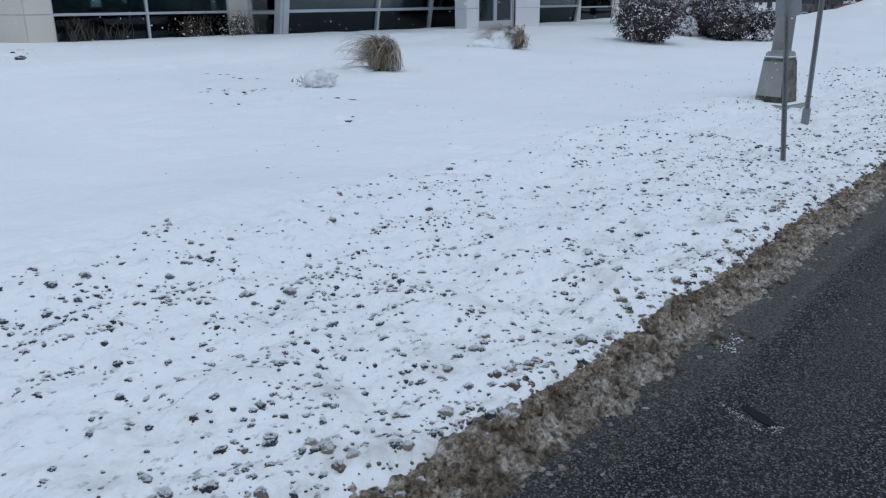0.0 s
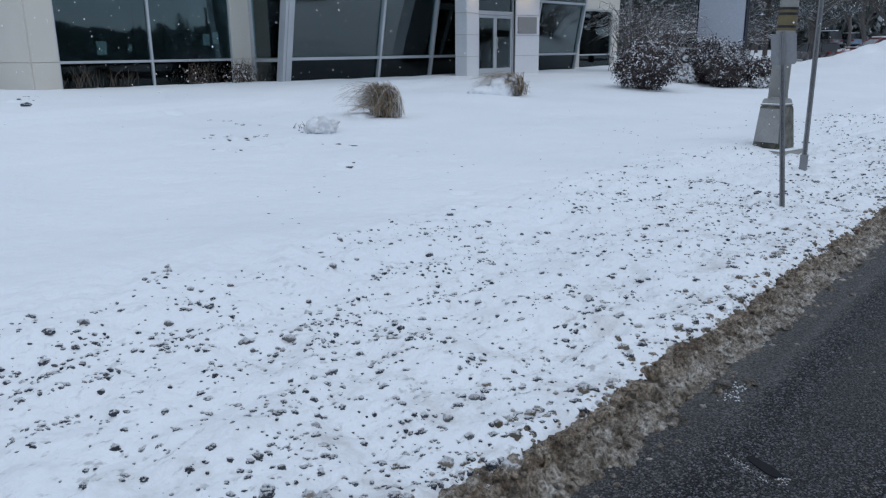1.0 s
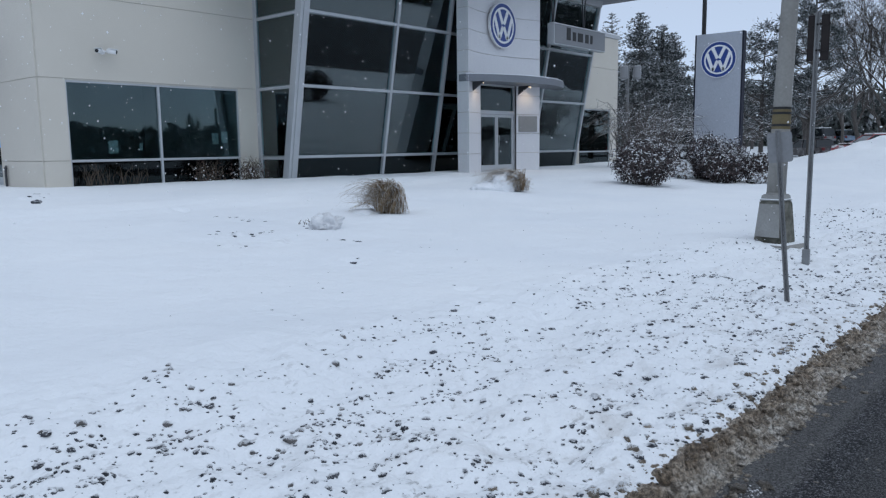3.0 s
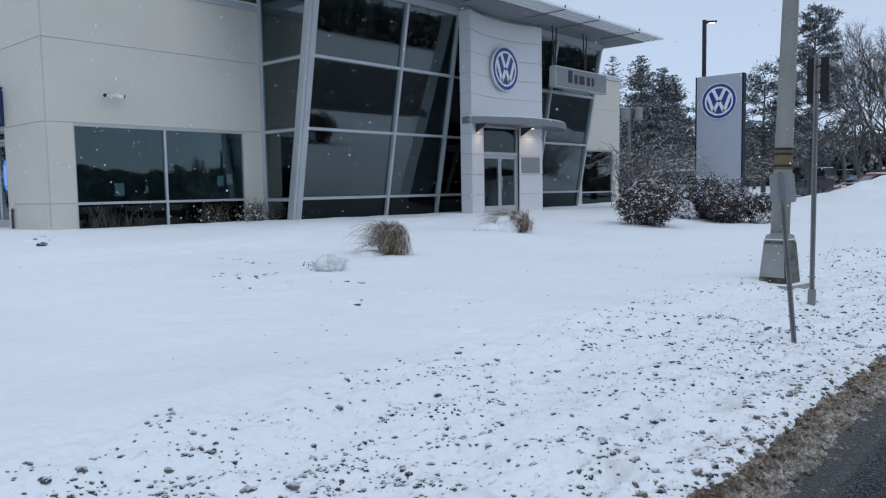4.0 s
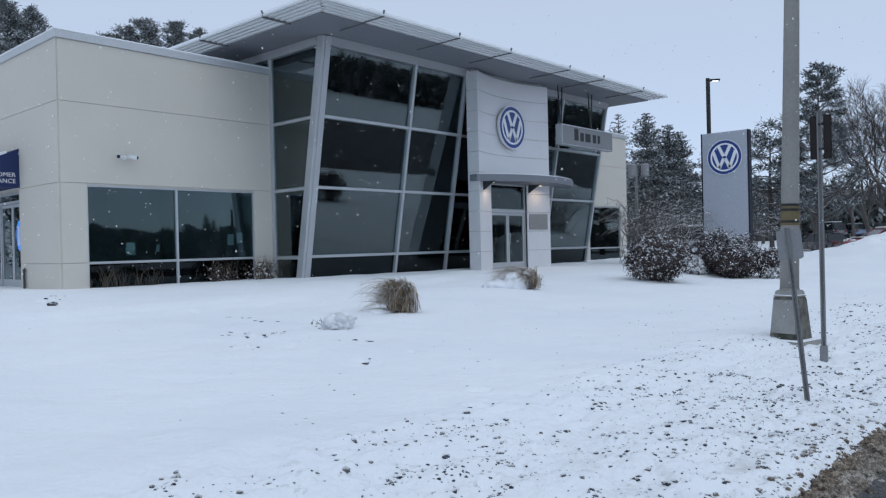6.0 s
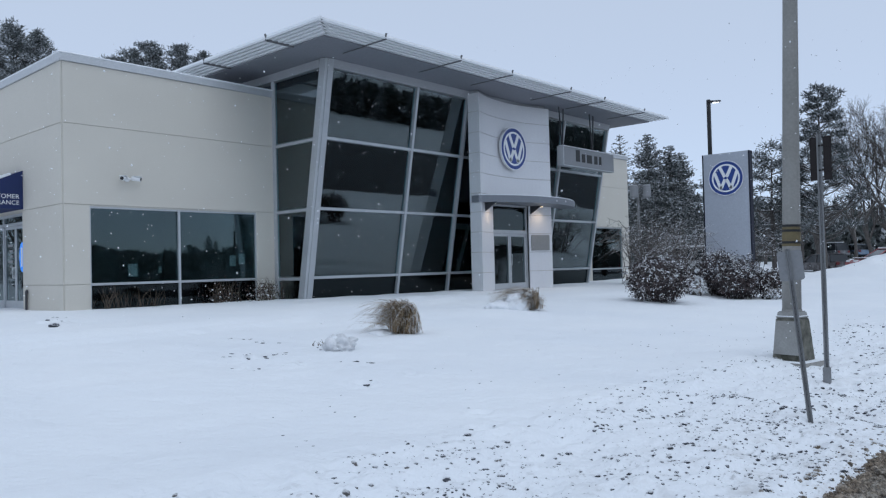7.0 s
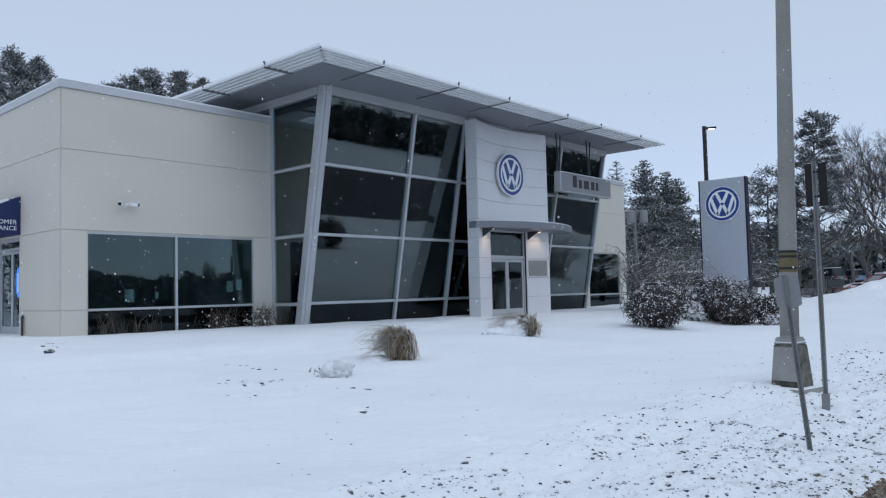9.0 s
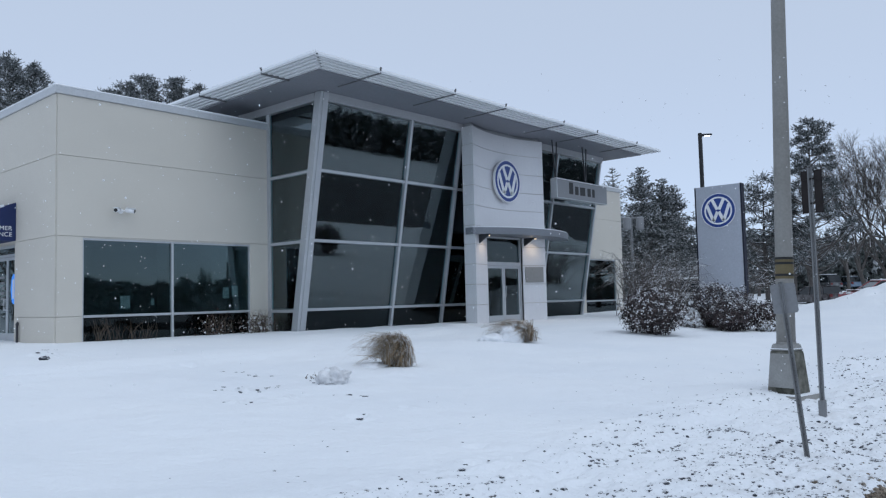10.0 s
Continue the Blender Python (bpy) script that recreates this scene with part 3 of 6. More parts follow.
def make_window(x0, x1, z0, z1, posts, rails, glazing):
    """A wide wing window: frame bars and one pane in each field."""
    fr = bmesh.new()
    w, y0, y1 = 0.07, YB + 0.035, YB + 0.15
    box((x0, y0, z0), (x0 + 0.04, y1, z1), bm=fr), box((x1 - 0.04, y0, z0), (x1, y1, z1), bm=fr)
    box((x0 + 0.04, y0, z1 - 0.05), (x1 - 0.04, y1, z1), bm=fr), box((x0 + 0.04, y0, z0), (x1 - 0.04, y1, z0 + 0.06), bm=fr)
    for p in posts:
        box((p - w / 2, y0 - 0.02, z0 + 0.06), (p + w / 2, y1, z1 - 0.05), 0.006, fr)
    xs = [x0 + 0.04] + [q for p in posts for q in (p - w / 2, p + w / 2)] + [x1 - 0.04]
    zs = [z0 + 0.06] + [q for r in rails for q in (r - 0.035, r + 0.035)] + [z1 - 0.05]
    for r in rails:
        for a, b in zip(xs[::2], xs[1::2]):
            box((a, y0 - 0.01, r - 0.035), (b, y1, r + 0.035), 0.006, fr)
    win = part("window", fr, ALU, building, "wide dark window in aluminium frame")
    for a, b in zip(xs[::2], xs[1::2]):
        for c, d in zip(zs[::2], zs[1::2]):
            ob = part("pane", box((a, YB + 0.08, c), (b, YB + 0.092, d)), LOWGLASS if c < z0 + 0.2 else glazing, win)
            ob.visible_shadow = False
    return win


make_wing(X0, X1, (8.93, 14.27, GZ, 3.32), X0, 44.0, (23.86, 27.6, 3.32))
make_wing(X2 - 0.4, X3, (35.0, 38.28, GZ, 3.34), X3, 44.0)
make_window(8.93, 14.27, GZ, 3.32, [11.57], [1.18], WINGLASS)
make_window(35.0, 38.28, GZ, 3.34, [], [1.10], PALEGLASS)


def plane_pane(x0, x1, z0, z1, parent, mat=GLASS):
    pts = [(x0, glass_y(z0) + 0.05, z0), (x1, glass_y(z0) + 0.05, z0), (x1, glass_y(z1) + 0.05, z1), (x0, glass_y(z1) + 0.05, z1)]
    ob = part("pane", prism(pts, (0, 0.012, 0)), mat, parent)
    ob.visible_shadow = False


def lean(x, z, w, off=0.0):
    return (x, glass_y(z) + off, z)


RAILS = [1.18, 3.37, 5.56]
GTOP = 7.70


def make_curtain(x0, x1, posts, name, glazing):
    bars, up = [], (0, -1, 0)
    for p in posts:
        bars.append(("mullion", beam((p, glass_y(GZ) + 0.02, GZ), (p, glass_y(GTOP) + 0.02, GTOP), 0.11, 0.16, None, up, 0.008)))
    for r in RAILS:
        xs = [x0] + [p for p in posts if x0 < p < x1] + [x1]
        for a, b in zip(xs, xs[1:]):
            bars.append(("transom", beam((a + 0.055, glass_y(r) + 0.025, r), (b - 0.055, glass_y(r) + 0.025, r), 0.09, 0.14, None, up, 0.006)))
    cw = part(name, beam((x0, glass_y(GZ) + 0.02, GZ + 0.1), (x1, glass_y(GZ) + 0.02, GZ + 0.1), 0.1, 0.2, None, up), ALU, building, "leaning aluminium curtain wall with dark glass")
    for nm, bm in bars:
        part(nm, bm, ALU, cw)
    zs = [GZ] + RAILS + [GTOP]
    xs = [x0] + [p for p in posts if x0 < p < x1] + [x1]
    for a, b in zip(xs, xs[1:]):
        for c, d in zip(zs, zs[1:]):
            plane_pane(a + 0.05, b - 0.05, c + 0.04, d - 0.04, cw, LOWGLASS if c == GZ else glazing)
    return cw


left_glass = make_curtain(X1 + 0.1, 24.6, [19.06, 21.76, 24.4], "curtain_wall", GLASS)
right_glass = make_curtain(24.6, X2 - 0.05, [28.35, X2 - 0.1], "curtain_wall", SHOWGLASS)

# the heavy leaning corner post, and the glazed return between it and the wing
corner = bmesh.new()
beam((X1 + 0.12, glass_y(GZ) - 0.02, GZ), (X1 + 0.12, glass_y(7.95) - 0.02, 7.95), 0.22, 0.16, corner, (0, -1, 0), 0.012)
beam((X1 - 0.05, glass_y(GZ) + 0.06, GZ), (X1 - 0.05, glass_y(7.95) + 0.06, 7.95), 0.10, 0.30, corner, (0, -1, 0), 0.012)
part("corner_post", corner, ALU, building, "leaning aluminium corner post")
side = bmesh.new()
box((X1 - 0.04, YB - 0.16, GZ), (X1 + 0.06, YB + 0.03, 7.70), 0.006, side)
for r in RAILS:
    box((X1 - 0.03, glass_y(r) + 0.2, r - 0.08), (X1 + 0.05, YB - 0.16, r + 0.02), 0.006, side)
side = part("return_frame", side, ALU, building)
for c, d in zip([GZ] + RAILS, RAILS + [GTOP]):
    pts = [(X1, glass_y(c) + 0.15, c + 0.05), (X1, YB - 0.16, c + 0.05), (X1, YB - 0.16, d - 0.05), (X1, glass_y(d) + 0.15, d - 0.05)]
    ob = part("pane", prism(pts, (0.012, 0, 0)), GLASS, side)
    ob.visible_shadow = False

# the painted band under the roof
band = bmesh.new()
prism([(X1 - 0.08, glass_y(7.7) - 0.06, 7.70), (X2, glass_y(7.7) - 0.06, 7.70), (X2, glass_y(7.955) - 0.06, 7.955), (X1 - 0.08, glass_y(7.955) - 0.06, 7.955)], (0, 0.3, 0), band)
box((X1 - 0.08, glass_y(7.7) + 0.24, 7.70), (X1 + 0.2, 26.0, 7.955), 0.0, band)
part("band", band, BEAM, building, "grey painted steel band")

# ---- roof: flat slab with louvred sun blades along its edge ----
RX0, RX1, RY0, RZ = 13.55, 32.95, 16.50, 7.96
roof = part("roof", box((RX0, RY0, RZ), (RX1, 34.0, RZ + 0.22), 0.01), SOFFIT, building, "flat projecting roof with grey soffit")
part("snow_layer", box((RX0 + 0.05, RY0 + 0.05, RZ + 0.22), (RX1 - 0.05, 33.9, RZ + 0.33), 0.05), SNOW, roof, "snow on the roof")
STRUT = worn("grey_strut", (0.14, 0.145, 0.155), (0.10, 0.105, 0.11), 0.6)
BLADES = 5
for k in range(BLADES):
    d = 0.10 + 0.20 * k
    z = RZ + 0.005
    y, xa, xb = RY0 - d, RX0 - d, RX1
    bm = bmesh.new()
    prism([(xa, y + 0.06, z + 0.02), (xa, y - 0.07, z), (xa, y - 0.07, z + 0.055), (xa, y + 0.06, z + 0.075)], (xb - xa, 0, 0), bm)
    part("louvre", bm, LOUVRE, roof)
    bm = bmesh.new()
    prism([(xa + 0.06, y - 0.07, z + 0.02), (xa - 0.07, y - 0.07, z), (xa - 0.07, y - 0.07, z + 0.055), (xa + 0.06, y - 0.07, z + 0.075)], (0, 34.0 - y, 0), bm)
    part("louvre", bm, LOUVRE, roof)
    t = 0.075 if k == BLADES - 1 else 0.035
    sn = bmesh.new()
    prism([(xa, y + 0.055, z + 0.076), (xa, y - 0.066, z + 0.057), (xa, y - 0.05, z + 0.055 + t), (xa, y + 0.03, z + 0.075 + t)], (xb - xa, 0, 0), sn)
    prism([(xa + 0.055, y - 0.06, z + 0.076), (xa - 0.066, y - 0.06, z + 0.057), (xa - 0.05, y - 0.06, z + 0.055 + t), (xa + 0.03, y - 0.06, z + 0.075 + t)], (0, 34.0 - y, 0), sn)
    part("snow_strip", sn, SNOW, roof)
for x in (15.0, 18.3, 21.0, 24.7, 27.2, 30.6):
    bm = beam((x, RY0 + 0.0, RZ + 0.0), (x, RY0 - 0.98, RZ + 0.0), 0.03, 0.05, up=(1, 0, 0))
    beam((x, RY0 - 0.92, RZ + 0.0), (x, RY0 - 1.0, RZ + 0.17), 0.04, 0.04, bm, (1, 0, 0))
    beam((x, RY0 - 0.1, RZ - 0.02), (x, RY0 + 0.9, RZ - 0.02), 0.022, 0.022, bm, (1, 0, 0))
    part("bracket", bm, STRUT, roof, "dark grey louvre bracket")
for y in (17.9, 21.2, 24.5):
    bm = beam((RX0, y, RZ), (RX0 - 0.98, y, RZ), 0.04, 0.07)
    beam((RX0 - 0.92, y, RZ), (RX0 - 1.0, y, RZ + 0.17), 0.04, 0.04, bm)
    part("bracket", bm, STRUT, roof, "dark grey louvre bracket")

# ---- entrance portal: a hollow-fronted white screen ----
PX0, PX1, PY = 21.66, 26.22, 17.60
DX0, DX1, DTOP = 22.77, 25.09, 3.82
SEAM = [GZ, 1.17, 1.93, 2.68, 3.42, 4.12, 4.88, 5.62, 6.38, 7.15, 7.84]


def hollow(x):
    """The curve of the screen's face."""
    u = (x - PX0) / (PX1 - PX0)
    return PY + 0.45 * 4 * u * (1 - u)


def screen_piece(xa, xb, z0, z1, depth, cut=0.010, inset=0.0):
    bm = bmesh.new()
    k = max(2, round((xb - xa) / 0.19))
    xs = [xa + (xb - xa) * i / k for i in range(k + 1)]
    pts = [(x, hollow(x) + inset, z0 + cut) for x in xs] + [(xb, PY + depth, z0 + cut), (xa, PY + depth, z0 + cut)]
    return prism(pts, (0, 0, z1 - z0 - 2 * cut), bm)


core = bmesh.new()
for xa, xb, z0, z1 in ((PX0 + 0.02, DX0, GZ, DTOP), (DX1, PX1 - 0.02, GZ, DTOP), (PX0 + 0.02, PX1 - 0.02, DTOP, 7.84)):
    k = max(2, round((xb - xa) / 0.19))
    xs = [xa + (xb - xa) * i / k for i in range(k + 1)]
    prism([(x, hollow(x) + 0.03, z0) for x in xs] + [(xb, PY + 0.50, z0), (xa, PY + 0.50, z0)], (0, 0, z1 - z0), core)
portal = part("portal", core, BACKING, building, "white curved entrance portal")
for z0, z1 in zip(SEAM, SEAM[1:]):
    if z1 <= DTOP:
        spans = [(PX0, DX0), (DX1, PX1)]
    elif z0 < DTOP:
        spans = [(PX0, DX0), (DX1, PX1)]
        part("portal_panel", screen_piece(DX0, DX1, DTOP, z1, 0.53), PORTAL, portal)
    else:
        spans = [(PX0, PX1)]
    for xa, xb in spans:
        part("portal_panel", screen_piece(xa, xb, z0, z1, 0.53), PORTAL, portal)
part("portal_head", screen_piece(PX0 + 0.08, PX1 - 0.08, 7.84, 7.955, 0.5, 0.0, 0.12), BEAM, portal)

# the double door with a light over it
DY = 18.08
bm = bmesh.new()
for a, b in (((DX0, DY - 0.06, GZ), (DX0 + 0.08, DY + 0.06, DTOP)), ((DX1 - 0.08, DY - 0.06, GZ), (DX1, DY + 0.06, DTOP)), ((DX0 + 0.08, DY - 0.06, DTOP - 0.10), (DX1 - 0.08, DY + 0.06, DTOP)), ((DX0 + 0.08, DY - 0.06, 2.66), (DX1 - 0.08, DY + 0.06, 2.80))):
    box(a, b, 0.006, bm)
doorset = part("door", bm, ALU, building, "aluminium double entrance door, closed")
mid = (DX0 + DX1) / 2
ob = part("pane", box((DX0 + 0.08, DY, 2.80), (DX1 - 0.08, DY + 0.012, DTOP - 0.10)), CLEAR, doorset)
ob.visible_shadow = False
for a, b in ((DX0 + 0.085, mid - 0.005), (mid + 0.005, DX1 - 0.085)):
    leaf = bmesh.new()
    for p, q in (((a, DY - 0.03, GZ), (a + 0.09, DY + 0.03, 2.655)), ((b - 0.09, DY - 0.03, GZ), (b, DY + 0.03, 2.655)), ((a + 0.09, DY - 0.03, 2.55), (b - 0.09, DY + 0.03, 2.655)), ((a + 0.09, DY - 0.03, GZ), (b - 0.09, DY + 0.03, 0.72))):
        box(p, q, 0.004, leaf)
    part("door_leaf", leaf, ALU, doorset)
    ob = part("pane", box((a + 0.09, DY, 0.72), (b - 0.09, DY + 0.012, 2.55)), CLEAR, doorset)
    ob.visible_shadow = False
    hx = mid - 0.07 if b < mid else mid + 0.07
    hb = tube([(hx, DY - 0.03, 1.45), (hx, DY - 0.09, 1.45), (hx, DY - 0.09, 1.85), (hx, DY - 0.03, 1.85)], 0.014, 8)
    part("handle", hb, LOUVRE, doorset, "steel pull handle")

# canopy over the door: a bowed slab on two brackets
arc = []
for k in range(25):
    u = k / 24
    arc.append((21.60 + (28.05 - 21.60) * u, PY + 0.05 - 1.05 * (4 * u * (1 - u)) ** 0.9, 3.78))
bm = prism(arc + [(28.05, PY + 0.4, 3.78), (21.60, PY + 0.4, 3.78)], (0, 0, 0.25))
canopy = part("door_canopy", bm, CANOPY, building, "bowed grey metal canopy over the door")
bm = prism([(x, y + 0.03, 4.03) for x, y, z in arc] + [(28.0, PY + 0.1, 4.03), (21.65, PY + 0.1, 4.03)], (0, 0, 0.035))
part("snow_layer", bm, SNOW, canopy, "thin snow on the canopy")
for x in (22.1, 25.2):
    y = hollow(x)
    bm = prism([(x - 0.03, y, 3.78), (x - 0.03, y - 0.55, 3.78), (x - 0.03, y, 3.46)], (0.06, 0, 0))
    part("bracket", bm, DARK, canopy)

# ---- behind the glass ----
bm = bmesh.new()
box((X0 + 0.3, YB + 0.31, GZ - 0.1), (X3 - 0.3, 36.0, GZ + 0.14), bm=bm)
box((X1 + 0.1, 18.4, GZ - 0.1), (X2, YB + 0.31, GZ + 0.14), bm=bm)
part("inner_floor", bm, INFLOOR, building)
bm = bmesh.new()
box((X0 + 0.3, 28.2, GZ), (X1, 28.4, 4.2), bm=bm)
# added partition, keeps showroom light out of the wing
box((X1 - 0.12, YB + 0.31, GZ + 0.14), (X1, 28.2, 4.2), bm=bm)
# added back walls, set close so daylight on them brightens the panes
box((X1, 23.6, GZ), (X2, 23.8, 7.9), bm=bm)
box((X2, 24.6, GZ), (X3 - 0.3, 24.8, 4.2), bm=bm)
box((X0 + 0.3, YB + 0.31, 4.2), (X1 - 0.1, 36.0, 4.3), bm=bm)
box((X2 + 0.1, YB + 0.31, 4.2), (X3 - 0.3, 36.0, 4.3), bm=bm)
box((X0 + 0.3, 43.7, GZ), (X3 - 0.3, 44.0, 7.3), bm=bm)
part("added_inner_wall", bm, INSIDE, building)
part("flat_roof", box((X0 + 0.3, YB + 0.38, TOP - 0.35), (X1, 43.7, TOP - 0.25)), SNOW, building)
part("flat_roof", box((X2, YB + 0.38, TOP - 0.35), (X3 - 0.3, 43.7, TOP - 0.25)), SNOW, building)

# ---- street furniture beside the road ----
def make_light_pole():
    cx, cy = 10.86, 3.43
    g = land(cx, cy)
    tilt = Vector((0.019, -0.0215, 0))
    pole = thing("street_light_pole", (cx, cy, g), "tall grey steel street pole on a tapered cast base", "street pole")
    turn = Matrix.Translation((cx, cy, 0)) @ Matrix.Rotation(radians(-11), 4, "Z")

    def frustum(s0, s1, z0, z1, bevel):
        bm = bmesh.new()
        lo = [bm.verts.new(turn @ Vector((sx * s0, sy * s0, z0))) for sx, sy in ((-1, -1), (1, -1), (1, 1), (-1, 1))]
        hi = [bm.verts.new(turn @ Vector((sx * s1, sy * s1, z1))) for sx, sy in ((-1, -1), (1, -1), (1, 1), (-1, 1))]
        bm.faces.new(lo), bm.faces.new(hi)
        for k in range(4):
            bm.faces.new((lo[k], lo[(k + 1) % 4], hi[(k + 1) % 4], hi[k]))
        bmesh.ops.recalc_face_normals(bm, faces=bm.faces)
        bmesh.ops.bevel(bm, geom=bm.edges[:], offset=bevel, segments=2, affect="EDGES")
        return bm

    slab = thing("concrete_slab", (cx, cy, g), "thin concrete slab under the pole, edged with snow", "slab")
    part("slab_top", frustum(0.30, 0.295, g - 0.10, g + 0.024, 0.005), CONCRETE, slab)
    part("snow_layer", frustum(0.288, 0.262, g + 0.023, g + 0.040, 0.006), SNOW, slab, "thin snow on the slab")
    z = g + 0.024
    LOW, HIGH, TALL = 0.198, 0.154, 0.585
    base = part("pole_base", frustum(LOW, HIGH, z, z + TALL, 0.014), RUST, pole, "grey painted tapered base, rust-stained")

    def face(nx, ny, z0, z1, margin, lift, mat, label=""):
        """A plate on one slanting side of the base."""
        t, nrm = Vector((-ny, nx, 0)), Vector((nx, ny, 0))
        pts = []
        for u, v in ((-1, 0), (1, 0), (1, 1), (-1, 1)):
            zz = z0 + (z1 - z0) * v
            h = LOW - (LOW - HIGH) * zz / TALL
            pts.append(turn @ (nrm * (h + 0.001) + t * u * (h - margin) + Vector((0, 0, z + zz))))
        part("cover", prism(pts, turn.to_3x3() @ (nrm * lift)), mat, base, label)

    face(-1, 0, 0.095, 0.545, 0.014, 0.010, BASE, "pale grey access cover")
    face(-1, 0, 0.012, 0.082, 0.012, 0.008, RUST)
    face(0, -1, 0.03, 0.545, 0.022, 0.008, RUST, "rust-stained side cover")
    part("base_lip", frustum(0.154, 0.152, z + TALL, z + TALL + 0.016, 0.005), BASE, pole)
    part("base_cap", frustum(0.146, 0.134, z + TALL + 0.016, z + TALL + 0.088, 0.014), BASE, pole)
    part("snow_cap", frustum(0.152, 0.140, z + TALL + 0.015, z + TALL + 0.034, 0.006), SNOW, pole, "snow on the ledge")
    part("flange", tube([(cx, cy, z + TALL + 0.08), (cx, cy, z + TALL + 0.115)], 0.126, 20), POLE, pole)
    zs = [z + 0.66, 1.60, 1.90, 3.1, 5.4, 9.5]
    rs = [0.122, 0.117, 0.115, 0.107, 0.092, 0.068]
    part("shaft", tube([Vector((cx, cy, q)) + tilt * (q - 0.75) for q in zs], rs, 28), POLE, pole, "tapered steel shaft", True)
    part("band", tube([Vector((cx, cy, q)) + tilt * (q - 0.75) for q in (1.60, 1.88)], [0.1195, 0.118], 28), OCHRE, pole, "faded ochre band")
    for q in (1.635, 1.795, 1.862):
        part("strap", tube([Vector((cx, cy, q)) + tilt * (q - 0.75), Vector((cx, cy, q + 0.032)) + tilt * (q - 0.72)], 0.123, 28), BLACK, pole, "thin black strap")
    part("arm", tube([(cx + 0.12, cy - 0.14, 9.3), (cx - 0.1, cy - 0.9, 9.7), (cx - 0.3, cy - 2.2, 9.85)], [0.05, 0.045, 0.035], 10), POLE, pole)


def u_post(base, top, w, d, name, label, mat):
    """A rolled U-channel post with a row of holes."""
    ob = thing(name, base, label, "sign post")
    a, b = Vector(base) - Vector((0, 0, 0.25)), Vector(top)
    z = (b - a).normalized()
    x = Vector((0.25, -0.97, 0))
    x = (x - z * x.dot(z)).normalized()
    y = z.cross(x)
    sec = [(-w, 0), (-w, 0.004), (-w * 0.55, 0.004), (-w * 0.35, d), (w * 0.35, d), (w * 0.55, 0.004), (w, 0.004), (w, 0), (w * 0.45, 0), (w * 0.27, d - 0.004), (-w * 0.27, d - 0.004), (-w * 0.45, 0)]
    part("channel", prism([a + x * u * 1.0 + y * v for u, v in sec], z * (b - a).length), mat, ob)
    k = int((b - a).length / 0.05)
    bm = bmesh.new()
    for i in range(7, k):
        p = a + z * (i * 0.05) + y * (d + 0.0005)
        beam(p - z * 0.006, p + z * 0.006, 0.012, 0.003, bm, x)
    h = part("punched_hole", bm, BLACK, ob)
    tagged(h, kind="stuff")
    return ob, x, y, z


def make_leaning_post():
    base, top = (7.012, 2.066, land(7.01, 2.066)), (6.898, 2.20, 1.52)
    ob, x, y, z = u_post(base, top, 0.022, 0.018, "leaning_sign_post", "leaning galvanised channel post with a small sign", GALV)
    c = Vector((6.918, 2.182, 1.375))
    bm = bmesh.new()
    pts = []
    for cxx, cyy, a0 in ((0.075, 0.105, 0), (-0.075, 0.105, 90), (-0.075, -0.105, 180), (0.075, -0.105, 270)):
        for k in range(5):
            a = radians(a0 + 22.5 * k)
            pts.append(c + x * (cxx + 0.025 * math.cos(a)) + z * (cyy + 0.025 * math.sin(a)))
    prism(pts, Vector((0.003, 0, 0)), bm)
    part("sign_plate", bm, SIGNGREY, ob, "bare grey back of a small sign")
    for s in (-0.08, 0.08):
        p = Vector((6.905, 2.185, 1.385)) + z * s
        part("bolt", tube([p + y * 0.022, p + y * 0.034], 0.009, 6), GALV, ob)


def make_upright_post():
    base = (9.19, 2.55, land(9.19, 2.55))
    ob, x, y, z = u_post(base, (9.19, 2.55, 2.83), 0.027, 0.022, "upright_sign_post", "upright galvanised channel post with a narrow dark sign", GALV)
    part("sleeve", beam((9.19, 2.55, base[2] - 0.1), (9.19, 2.55, base[2] + 0.17), 0.075, 0.06, up=(1, 0, 0), bevel=0.006), GALV, ob, "square ground sleeve")
    bm = bmesh.new()
    # two narrow plates, back to back with the post between them
    for s in (-1, 1):
        beam((9.21, 2.540 + s * 0.070, 2.31), (9.21, 2.540 + s * 0.070, 2.80), 0.085, 0.02, bm, (1, 0, 0), 0.004)
        q = part("sign_plate", bm, BROWN, ob, "narrow dark brown sign plate")
        bm = bmesh.new()
    bm.free()
    for zz in (2.42, 2.70):
        part("clamp", beam((9.20, 2.42, zz), (9.20, 2.65, zz), 0.012, 0.02), BROWN, ob)


make_light_pole()
make_leaning_post()
make_upright_post()


# ---- frozen clods thrown onto the verge, and other debris ----
def lump_mesh(r, seed, flat=0.6, rough=0.35, fine=2):
    bm = bmesh.new()
    bmesh.ops.create_icosphere(bm, subdivisions=fine, radius=r)
    for v in bm.verts:
        n = v.co.normalized()
        k = 1 + rough * 0.6 * noise.noise(n * 4.3 + Vector((seed, 2, seed))) + rough * noise.noise(n * 1.7 + Vector((seed, seed * 0.7, 0))) + 0.35 * rough * noise.noise(n * 5 + Vector((0, seed, 3)))
        v.co = Vector((n.x * k * r, n.y * k * r, n.z * k * r * flat))
    return bm


